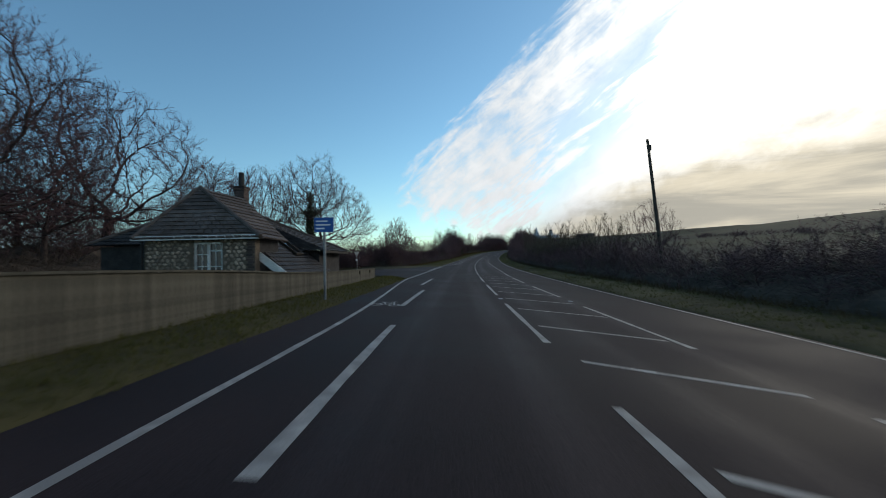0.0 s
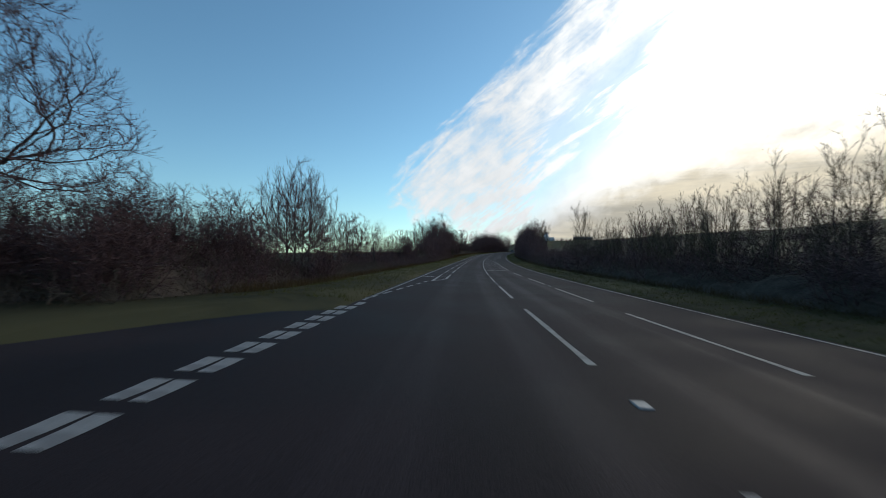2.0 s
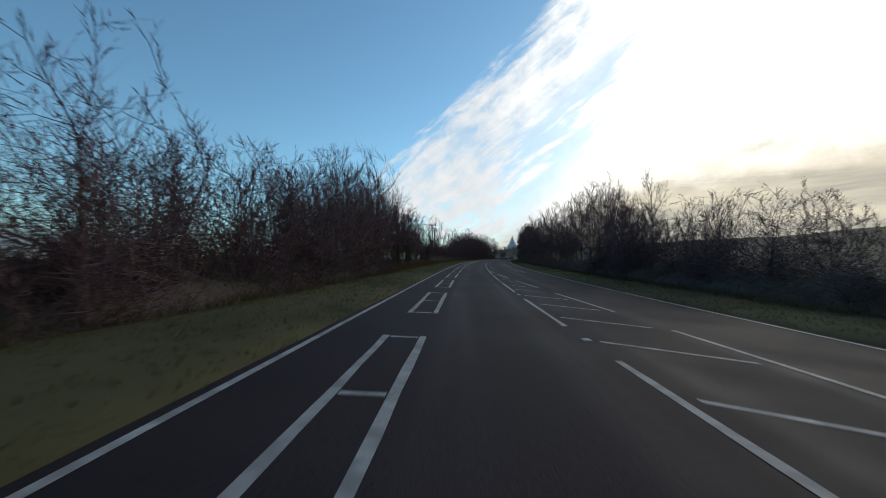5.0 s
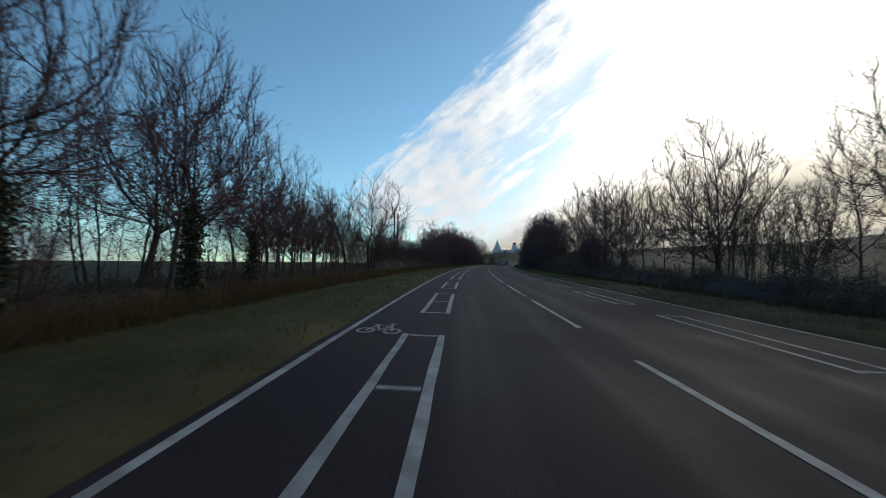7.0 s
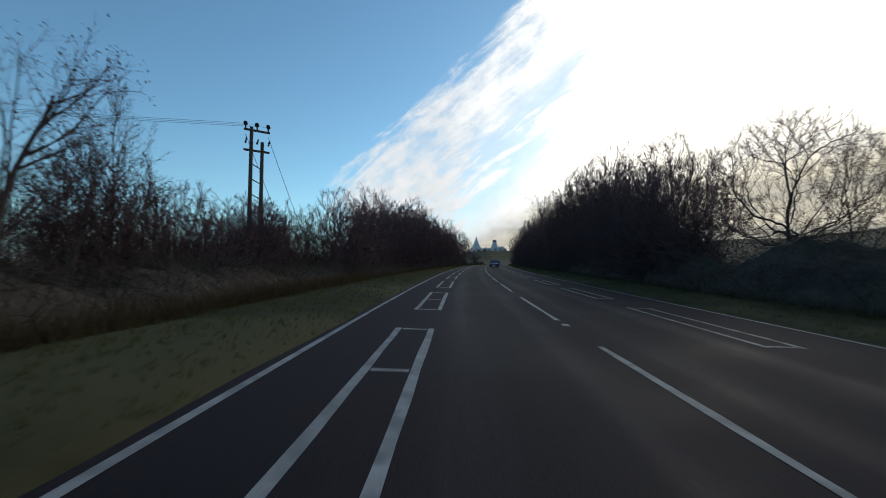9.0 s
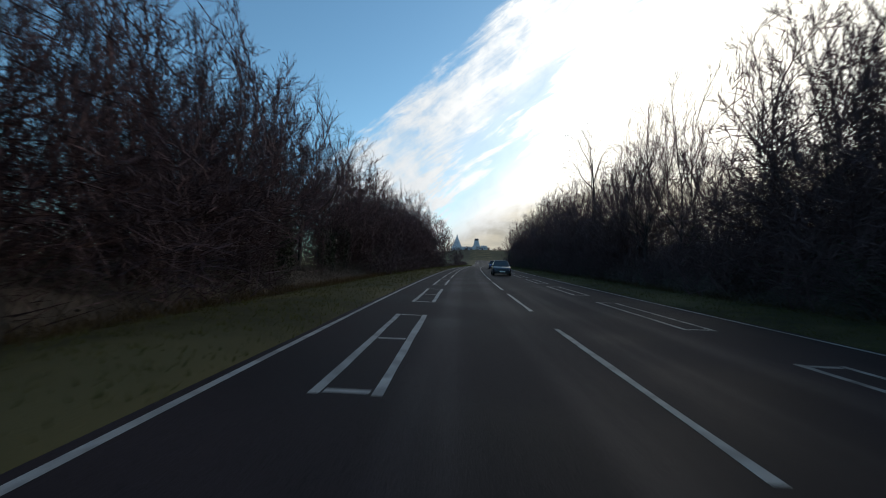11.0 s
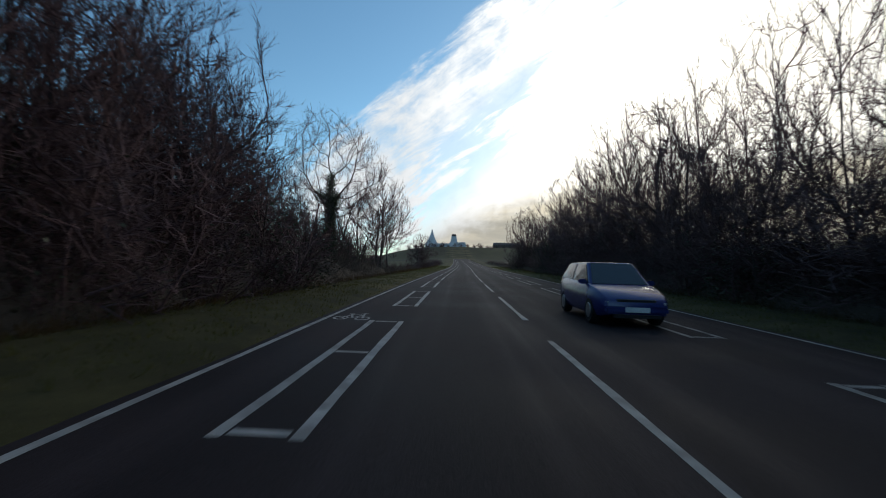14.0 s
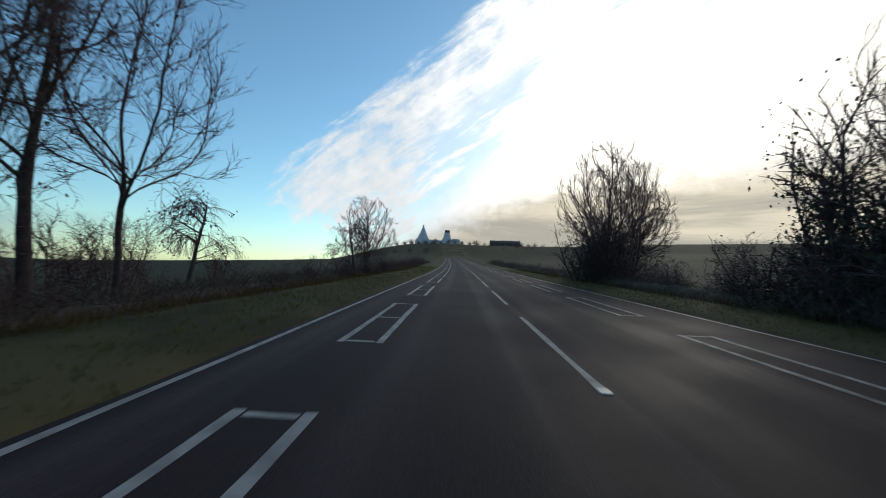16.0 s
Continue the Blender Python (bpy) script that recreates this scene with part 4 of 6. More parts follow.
ASHES, PALES, KEYED = ["ash0", "ash1", "ash2", "ash3"], ["pale0", "pale1"], ["keys0", "keys1", "keys2"]
THICKS, FANS, ROUNDS = ["thick0", "thick1", "thick2", "thick3"], ["fan0", "fan1", "fan2"], ["round0", "round1"]
COPSE, PCOPSE, BUSHES, RED, IVIES = ["copse0", "copse1", "copse2"], ["palecopse0", "palecopse1"], ["bush0", "bush1", "bush2"], ["redbush0", "redbush1"], ["ivyash0", "ivyash1", "ivyash2"]

# oaks round the house and the junction
plant("ivyoak", 52.6, -21.2, 15.6, turn=40, wide=0.9)
plant("oak1", 59.0, -21.9, 13.6, turn=200, wide=1.1)
plant("oak0", 50.6, -26.6, 13.6, turn=80, wide=0.8)
plant("oak2", 39.3, -25.4, 11.2, turn=10, wide=0.85)
plant("oak1", 32.2, -30.2, 16.0, turn=120, wide=1.05)
plant("oak0", 24.5, -27.0, 13.0, turn=300, wide=0.7)
plant("oak2", 17.5, -24.0, 15.0, turn=250)
plant("oak1", 9.0, -25.0, 15.0, turn=30)
plant("oak0", 33.0, -38.0, 13.0, turn=170)
plant("oak2", 22.0, -40.0, 15.0, turn=70)
row(ASHES, 12, 60, 2.2, -36, 4, 10.5, 9.5, 0.9, 1)
row(COPSE + THICKS, 10, 60, 1.9, -33, 3, 6.0, 5.0, 1.1, 51)
row(THICKS, 38, 58, 1.5, -22.5, 1.6, 3.4, 3.6, 1.1, 52)
row(THICKS, 50, 66, 1.0, -15.4, 1.2, 3.6, 4.4, 1.1, 53)
row(COPSE + BUSHES, 8, 34, 2.6, -29, 4, 4.2, 3.8, 1.2, 2)
row(BUSHES + COPSE, 30, 66, 3.0, -24, 3.0, 2.8, 2.8, 1.2, 3)
row(BUSHES, 58, 72, 2.0, -10.8, 0.5, 2.2, 2.2, 1.2, 68)
for k in range(13):
    plant(THICKS[k % 3], 70 + 14 * k + 5 * (k % 2), 262 + 9 * (k % 4), 3.4 + 0.8 * (k % 3), wide=1.3)
for k in range(40):
    plant(BUSHES[k % 3], 62 + 6.6 * k, 118 + 5 * math.sin(k * 0.7), 2.0 + 0.5 * (k % 3), wide=1.9)
# dark thicket past the junction
row(THICKS, 57.5, 69, 0.8, -12.6, 1.2, 3.8, 4.8, 1.15, 4)
plant("fan2", 77.0, -14.4, 7.6, wide=0.85)
plant("fan0", 70.5, -11.2, 5.6, wide=0.7)
plant("thick2", 72.2, -10.4, 4.4, wide=0.9)
row(COPSE, 56, 82, 4.6, -26.0, 2.5, 3.4, 2.6, 1.3, 41)
plant("fan0", 77.3, -15.2, 9.4, turn=30, wide=0.72)
plant("fan1", 81.6, -15.4, 9.6, turn=60, wide=0.66)
plant("round1", 86.3, -13.2, 6.1, turn=90, wide=1.0)
plant("keys1", 88.2, -11.2, 5.6, wide=1.1)
plant("round0", 100.2, -17.4, 6.5, wide=1.05)
plant("thick0", 99.0, -16.6, 4.0)
plant("thick1", 101.8, -16.4, 3.6)
plant("round1", 104.8, -15.4, 5.0, wide=0.85)
plant("round0", 109.8, -14.4, 4.7, wide=0.9)
plant("thick3", 109.2, -14.0, 3.2)
plant("round1", 107.4, -14.6, 4.5, wide=0.95)
plant("round0", 112.6, -13.6, 5.9, wide=0.9)
row(THICKS, 94, 121, 1.8, -14.8, 0.7, 2.4, 3.0, 1.4, 78)
row(BUSHES, 72, 108, 4.0, -12.5, 1.0, 1.8, 1.8, 1.1, 6)
row(THICKS + ROUNDS, 112.0, 121, 1.8, -12.2, 0.9, 5.2, 5.8, 0.95, 7)
row(THICKS + COPSE, 120, 152, 1.6, -10.8, 1.2, 5.6, 7.0, 1.0, 8)
row(BUSHES, 88, 152, 3.4, -10.0, 0.8, 1.8, 2.2, 1.5, 9)
# tree row on the left
row(ASHES, 146, 165, 2.9, -12.4, 1.5, 12.0, 10.6, 1.1, 10)
row(ASHES, 166, 178, 2.4, -12.4, 1.5, 10.8, 8.4, 1.1, 95)
plant("ash0", 179.6, -12.0, 8.2, turn=30, wide=1.2)
row(ASHES + PALES, 181, 197, 1.9, -14.6, 1.8, 6.8, 8.2, 1.0, 67)
row(ASHES + COPSE, 146, 178, 4.6, -15.8, 1.2, 11.4, 7.8, 1.0, 11)
row(COPSE, 160, 180, 3.6, -12.8, 1.0, 4.4, 4.6, 0.9, 79)
row(COPSE + ["keys0"], 185, 205, 2.2, -12.8, 1.1, 5.0, 5.4, 1.0, 57)
row(ASHES, 189, 204, 2.6, -16.4, 0.8, 8.6, 8.0, 1.1, 89)
plant("keys1", 192.6, -12.0, 8.2, wide=1.1)
plant("pale1", 190.6, -12.6, 8.0, wide=0.8)
row(IVIES, 154, 180, 5.0, -11.6, 1.0, 11.4, 8.2, 0.9, 55)
row(COPSE, 178, 186, 3.4, -12.6, 1.0, 5.4, 5.4, 0.9, 42)
row(BUSHES + RED, 150, 236, 5.0, -12.2, 1.0, 1.5, 1.8, 1.1, 12)
plant("ash2", 198.4, -11.6, 10.3, wide=1.45)
plant("ash0", 202.0, -12.4, 8.8, turn=210, wide=1.1)
row(["keys0", "keys2", "round1"], 204, 219, 1.8, -13.0, 1.2, 5.8, 5.2, 0.95, 13)
plant("keys1", 210.6, -13.6, 6.4, wide=1.1)
row(COPSE, 203, 218, 2.0, -14.2, 0.8, 4.6, 4.4, 1.0, 90)
row(ROUNDS + ["keys0"], 216, 229, 1.5, -13.0, 1.2, 4.8, 5.4, 1.05, 88)
row(THICKS, 214, 230, 1.9, -15.0, 0.9, 3.6, 4.6, 1.1, 77)
plant("pale0", 205.6, -12.6, 7.4, wide=0.5)
plant("pale1", 208.0, -12.2, 7.0, wide=0.5)
plant("keys1", 211.4, -12.0, 7.6, wide=0.9)
plant("pale0", 215.0, -12.2, 7.2, wide=0.7)
plant("ivyash1", 214.2, -12.8, 5.6, wide=0.9)
row(THICKS, 219, 233, 1.4, -12.4, 1.0, 3.8, 5.6, 1.1, 62)
# thicket that closes in on the left
row(THICKS + ROUNDS, 230, 263, 1.5, -10.8, 1.0, 6.0, 9.6, 0.95, 14)
row(THICKS + COPSE, 279, 326, 1.9, -11.0, 1.1, 8.4, 8.8, 0.95, 15)
row(ASHES, 254, 322, 2.7, -13.0, 2.0, 11.6, 12.2, 1.0, 16)
row(THICKS, 282, 322, 2.6, -14.2, 1.2, 8.4, 9.4, 1.1, 58)
row(COPSE + THICKS, 262, 280, 1.7, -14.6, 0.9, 6.4, 6.4, 0.95, 83)
row(COPSE, 263, 279, 2.4, -11.6, 0.8, 5.4, 5.8, 0.85, 84)
row(IVIES, 264, 326, 2.8, -10.9, 0.9, 10.2, 11.0, 1.0, 17)
row(BUSHES + ["ivystump"], 280, 330, 2.8, -9.4, 0.8, 3.2, 3.4, 1.4, 18)
plant("oak1", 326.6, -13.4, 10.0, turn=150, wide=0.8)
plant("ivyash2", 323.4, -10.4, 11.0, wide=1.1)
plant("ivystump", 326.4, -10.4, 6.0, wide=0.9)
# scattered trees where the wood ends
row(THICKS, 327, 338, 1.5, -12.6, 0.8, 6.4, 5.4, 1.0, 69)
row(IVIES, 327, 337, 2.4, -12.8, 0.7, 9.8, 9.0, 1.0, 87)
plant("fan1", 333.0, -13.4, 8.6, wide=0.9)
plant("ivyoak", 341.2, -11.2, 13.4, turn=200, wide=0.8)
plant("ivystump", 337.0, -11.8, 6.2, wide=0.8)
plant("keys2", 347.0, -12.4, 9.0, wide=1.0)
plant("fan0", 351.0, -11.6, 9.4, turn=70, wide=0.85)
row(COPSE + THICKS, 338, 357, 1.6, -13.2, 0.8, 6.4, 5.2, 1.0, 81)
plant("ivystump", 343.0, -11.0, 4.8, wide=0.9)
row(COPSE + BUSHES, 354, 368, 2.2, -14.2, 0.9, 4.2, 3.2, 1.1, 82)
plant("ash1", 357.2, -10.6, 13.0, turn=80, wide=1.05)
plant("pale1", 359.6, -11.2, 9.0, wide=0.8)
plant("ash3", 363.0, -10.9, 11.6, turn=10, wide=0.95)
plant("keys0", 361.5, -11.9, 10.6, wide=1.1)
plant("thick1", 360.0, -12.2, 2.4, wide=1.2)
plant("weeping", 371.5, -14.5, 5.2)
plant("round1", 384.3, -8.8, 6.6)
plant("weeping", 381.5, -8.9, 4.8)
row(BUSHES, 330, 372, 4.2, -10.5, 1.0, 1.2, 1.4, 1.1, 19)
row(BUSHES + THICKS, 374, 440, 3.4, -9.2, 0.8, 1.6, 2.2, 1.3, 20)

# right side
row(THICKS, 6, 128, 2.7, 11.6, 0.7, 3.0, 3.2, 1.5, 86)
row(BUSHES, -10, 130, 4.4, 9.8, 0.8, 2.2, 2.3, 1.6, 21)
row(BUSHES + RED, -8, 126, 5.5, 11.8, 1.2, 2.6, 2.7, 1.5, 22)
plant("fan2", 37.5, 15.5, 6.6, wide=0.8)
row(PCOPSE, 42, 54, 2.6, 14.5, 1.6, 6.0, 6.2, 0.9, 23)
row(PCOPSE, 52, 93, 1.9, 12.2, 1.3, 6.0, 5.4, 0.9, 24)
row(FANS, 54, 92, 6.5, 13.4, 1.0, 5.8, 5.4, 0.9, 72)
plant("pale1", 104.8, 13.6, 9.6, wide=0.6)
plant("pale0", 105.6, 13.9, 8.8, wide=0.5)
row(PCOPSE + COPSE, 86, 103, 1.7, 12.0, 1.2, 4.4, 4.6, 1.0, 54)
plant("copse1", 107.0, 12.6, 4.4)
plant("fan1", 117.9, 14.0, 5.0, wide=0.7)
plant("palecopse1", 115.2, 13.4, 4.0)
row(THICKS + ROUNDS, 132, 156, 2.0, 10.6, 0.9, 4.4, 7.0, 1.0, 25)
for s, o, h, w in ((160.4, 12.6, 11.6, 0.7), (164.6, 13.2, 11.8, 0.7), (168.4, 12.8, 11.8, 0.75), (172.6, 12.6, 10.6, 0.75), (177.0, 13.0, 8.0, 0.8)):
    plant(plant_rnd.choice(FANS + ["ash1", "ash3"]), s, o, h, wide=w)
row(PALES, 157, 176, 4.5, 14.6, 0.8, 10.4, 9.4, 0.6, 26)
row(PCOPSE + ROUNDS, 178, 186, 1.9, 12.6, 0.8, 6.8, 7.6, 0.9, 60)
plant("fan0", 185.6, 12.6, 11.8, turn=140, wide=0.74)
plant("fan2", 189.0, 12.8, 8.6, wide=0.8)
row(FANS + ["ash1"], 193, 209, 3.4, 12.8, 0.8, 8.6, 11.2, 0.85, 73)
row(THICKS, 203, 209, 2.2, 10.6, 0.7, 4.4, 5.4, 1.0, 74)
row(THICKS, 194, 203, 2.2, 10.8, 0.7, 2.4, 2.8, 1.2, 91)
plant("fan1", 208.8, 11.4, 10.6, turn=20, wide=0.85)
plant("ash0", 205.4, 11.8, 11.0, wide=1.05)
row(PCOPSE + PALES, 211, 221, 1.7, 12.8, 1.0, 6.4, 7.2, 0.8, 29)
plant("oak2", 221.8, 11.6, 8.4, turn=60, wide=0.85)
row(BUSHES, 128, 240, 4.4, 9.6, 0.7, 1.9, 2.1, 1.5, 27)
row(THICKS + ROUNDS, 226, 240, 1.2, 10.6, 0.9, 7.8, 10.6, 0.85, 28)
row(THICKS + ROUNDS, 240, 263, 1.5, 10.8, 0.9, 11.0, 12.4, 0.75, 75)
row(THICKS, 263, 278, 1.8, 10.6, 0.9, 3.8, 4.2, 1.1, 80)
row(COPSE + THICKS, 262, 279, 1.9, 13.4, 0.8, 6.4, 6.8, 0.95, 85)
plant("keys2", 239.6, 10.2, 10.8, wide=0.9)
# the wood on the right
row(THICKS, 278, 300, 2.2, 10.4, 0.8, 7.4, 7.4, 0.95, 32)
row(THICKS, 300, 314, 2.2, 10.4, 0.8, 4.0, 5.6, 1.0, 92)
row(THICKS, 314, 352, 2.2, 10.4, 0.8, 7.0, 7.4, 0.95, 93)
row(ASHES + IVIES, 270, 300, 2.4, 11.8, 1.4, 10.2, 11.4, 1.0, 30)
row(ASHES + IVIES, 301, 318, 3.8, 12.4, 1.2, 11.4, 12.0, 1.0, 94)
plant("keys0", 290.5, 11.4, 15.6, wide=0.8)
plant("keys1", 284.0, 11.2, 13.6, wide=0.8)
plant("ash2", 276.0, 10.8, 13.8, wide=0.7)
plant("ash3", 273.0, 11.4, 14.0, wide=0.7)
plant("fan1", 324.6, 11.4, 13.6, wide=0.52)
plant("fan0", 329.6, 11.2, 12.2, wide=0.55)
plant("ash0", 317.0, 12.4, 13.6, turn=100, wide=0.9)
for s, o, h, w in ((302.2, 11.2, 10.6, 0.9), (304.6, 10.8, 12.6, 0.95), (306.8, 11.6, 12.4, 0.9), (309.6, 11.0, 13.4, 1.0), (311.8, 11.4, 12.4, 0.9), (314.2, 10.9, 11.8, 0.95), (319.8, 11.2, 12.8, 0.95)):
    plant(plant_rnd.choice(IVIES), s, o, h, wide=w)
row(IVIES + FANS, 332, 360, 2.5, 11.0, 1.0, 11.2, 10.6, 0.95, 76)
row(ASHES, 262, 350, 4.6, 14.5, 2.0, 9.0, 9.0, 1.0, 31)
row(BUSHES + ["ivystump"], 250, 366, 3.2, 9.4, 0.7, 3.0, 3.0, 1.4, 33)
plant("ivyash1", 361.8, 10.6, 9.8, wide=0.9)
plant("ivyash0", 364.4, 11.0, 9.4, wide=0.9)
plant("ivystump", 363.4, 10.0, 7.6, wide=0.8)
plant("ivystump", 365.0, 10.8, 7.2, wide=0.7)
plant("ivystump", 360.4, 10.4, 6.4)
plant("fan2", 384.2, 9.6, 11.4, wide=0.8)
plant("fan0", 386.4, 11.2, 11.8, wide=0.8)
plant("round0", 387.6, 12.8, 10.6, wide=0.9)
plant("thick0", 383.4, 8.8, 6.4)
plant("ivystump", 385.6, 10.2, 7.8, wide=0.9)
plant("ivystump", 384.6, 8.6, 5.2)
plant("thick2", 388.4, 12.0, 6.0)
row(BUSHES + THICKS, 367, 384, 2.4, 10.6, 0.9, 2.6, 2.4, 1.2, 65)
row(BUSHES, 388, 470, 5.0, 9.8, 0.9, 1.5, 1.8, 1.2, 35)


# banks of bramble and leaf litter under the hedges
def bank(s0, s1, off, width, height, seed, leaves_per_m, mat=None):
    rnd = random.Random(seed)
    verts, faces = [], []
    prof = 9
    n = int((s1 - s0) / 0.8)
    for i in range(n + 1):
        s = s0 + (s1 - s0) * i / n
        ends = smoothstep(s, s0, s0 + 3) * smoothstep(s, s1, s1 - 3)
        for j in range(prof):
            f = j / (prof - 1)
            o = off + (f - 0.5) * width
            hh = 0.62 * height * math.sin(math.pi * f) ** 0.7 * ends * (0.75 + 0.55 * noise.noise(Vector((s * 0.33, o * 0.5, seed))) + 0.30 * noise.noise(Vector((s * 1.3, o * 1.6, seed))))
            o += 0.35 * noise.noise(Vector((s * 0.7, f * 3, seed + 9)))
            verts.append(land(s, o, max(hh, 0) - 0.08))
    for i in range(n):
        for j in range(prof - 1):
            a = i * prof + j
            faces.append((a, a + 1, a + prof + 1, a + prof))
    base_n = len(verts)
    for _ in range(int(2.2 * leaves_per_m * (s1 - s0))):
        k = rnd.randrange(0, base_n - prof - 1)
        c = Vector(verts[k]) + Vector((rnd.gauss(0, 0.4), rnd.gauss(0, 0.4), rnd.gauss(0.05, 0.12)))
        q = len(verts)
        if rnd.random() < 0.75:
            u = Vector((rnd.gauss(0, 0.6), rnd.gauss(0, 0.6), rnd.uniform(0.1, 1.0))).normalized() * rnd.uniform(0.3, 0.6 + 0.35 * height)
            w = u.orthogonal().normalized() * 0.011
            verts += [c - w, c + w, c + u]
            faces.append((q, q + 1, q + 2))
        else:
            u = Vector((rnd.gauss(0, 1), rnd.gauss(0, 1), rnd.gauss(0, 1))).normalized() * rnd.uniform(0.03, 0.06)
            w = u.orthogonal().normalized() * u.length * rnd.uniform(0.5, 0.9)
            verts += [c - u, c + w, c + u, c - w]
            faces += [(q, q + 1, q + 2), (q, q + 2, q + 3)]
    ob = link_part("bramble_bank", mesh_of("bramble_bank", verts, faces, mat or MAT_SOIL))
    return tagged(ob, "dark tangled bramble and leaf litter under the hedge", "undergrowth", kind="stuff")


bank(56, 72, -12.6, 5.0, 2.2, 1, 160)
bank(70, 118, -11.4, 3.6, 1.1, 2, 110)
bank(112, 156, -11.0, 4.2, 2.6, 22, 150)
bank(150, 208, -12.8, 3.2, 0.9, 3, 100)
bank(198, 238, -11.4, 4.2, 2.4, 23, 150)
bank(230, 264, -11.2, 4.6, 3.4, 4, 190)
bank(262, 282, -11.4, 4.0, 1.8, 26, 150)
bank(280, 332, -11.2, 4.8, 4.2, 27, 190)
bank(328, 470, -10.2, 3.0, 0.7, 5, 80)
bank(326, 350, -9.8, 3.4, 2.4, 15, 150)
bank(-40, 132, 10.6, 4.0, 1.7, 6, 120)
bank(126, 180, 10.6, 3.6, 1.9, 7, 120)
bank(174, 216, 10.8, 3.6, 1.7, 24, 120)
bank(208, 264, 11.0, 4.8, 4.0, 25, 190)
bank(260, 282, 11.0, 4.2, 2.2, 28, 150)
bank(280, 366, 11.0, 4.6, 3.4, 8, 190)
bank(360, 480, 9.8, 2.6, 0.9, 9, 80)
bank(6, 62, -24.5, 6.0, 3.8, 10, 150)
bank(47, 60, -18.6, 5.0, 3.2, 14, 150)
bank(4, 60, -33.0, 8.0, 5.0, 13, 150)
bank(50, 84, -26.0, 6.0, 2.2, 11, 80)
bank(56, 72, -14.8, 5.0, 2.6, 12, 130)


# ---- verge grass ----
def tufts(name, s0, s1, count, o0, o1, h0, h1, mat, seed, label, lean=0.35):
    rnd = random.Random(seed)
    verts, faces = [], []
    for _ in range(count):
        s, f = rnd.uniform(s0, s1), rnd.random()
        o = o0 + (o1 - o0) * f
        if in_junction(s, o):
            continue
        p = land(s, o, -0.03)
        for _ in range(4):
            a = rnd.uniform(0, 6.283)
            h = rnd.uniform(h0, h1)
            w = Vector((math.cos(a), math.sin(a), 0)) * rnd.uniform(0.008, 0.02)
            tip = Vector((rnd.gauss(0, lean), rnd.gauss(0, lean), 1)) * h
            b = p + Vector((rnd.gauss(0, 0.07), rnd.gauss(0, 0.07), 0))
            k = len(verts)
            verts += [b - w, b + w, b + tip]
            faces.append((k, k + 1, k + 2))
    ob = link_part(name, mesh_of(name, verts, faces, mat))
    return tagged(ob, label, "grass", kind="stuff")


tufts("verge_grass", -4, 26, 3500, -6.1, -4.72, 0.04, 0.13, MAT_BLADE, 1, "short green winter grass along the fence foot")
tufts("verge_grass", 58, 420, 24000, -8.6, -4.72, 0.04, 0.14, MAT_BLADE, 2, "short green winter grass on the verge")
tufts("verge_grass", 0, 420, 24000, 5.40, 8.6, 0.04, 0.14, MAT_BLADE, 3, "short green winter grass on the verge")
tufts("dry_grass", 150, 238, 9000, -11.0, -8.2, 0.25, 0.75, MAT_DRYGRASS, 4, "rusty brown dead grass and bracken below the trees")
tufts("dry_grass", 60, 150, 4000, -10.5, -8.4, 0.15, 0.45, MAT_DRYGRASS, 5, "dry tan grass at the foot of the hedge")
tufts("dry_grass", 240, 420, 6000, -9.0, -7.8, 0.12, 0.40, MAT_DRYGRASS, 6, "dry tan grass at the foot of the hedge")
tufts("dry_grass", 10, 420, 8000, 7.9, 9.0, 0.12, 0.40, MAT_DRYGRASS, 7, "dry tan grass at the foot of the hedge")


# ---- fence along the house's garden ----
FENCE_S = [-16, 4, 8, 12, 16, 20, 26.2]
FENCE_TOP = [1.40, 1.34, 1.26, 1.08, 0.97, 0.93, 0.86]
FENCE_OFF = [-6.1, -6.15, -6.25, -6.35, -6.45, -6.55, -6.75]


def fence_at(s, z):
    """A point of the fence line, z over the road's middle."""
    off = float(np.interp(s, FENCE_S, FENCE_OFF))
    p = at(s, off)
    return Vector((p.x, p.y, axis(s)[2] + z)), off


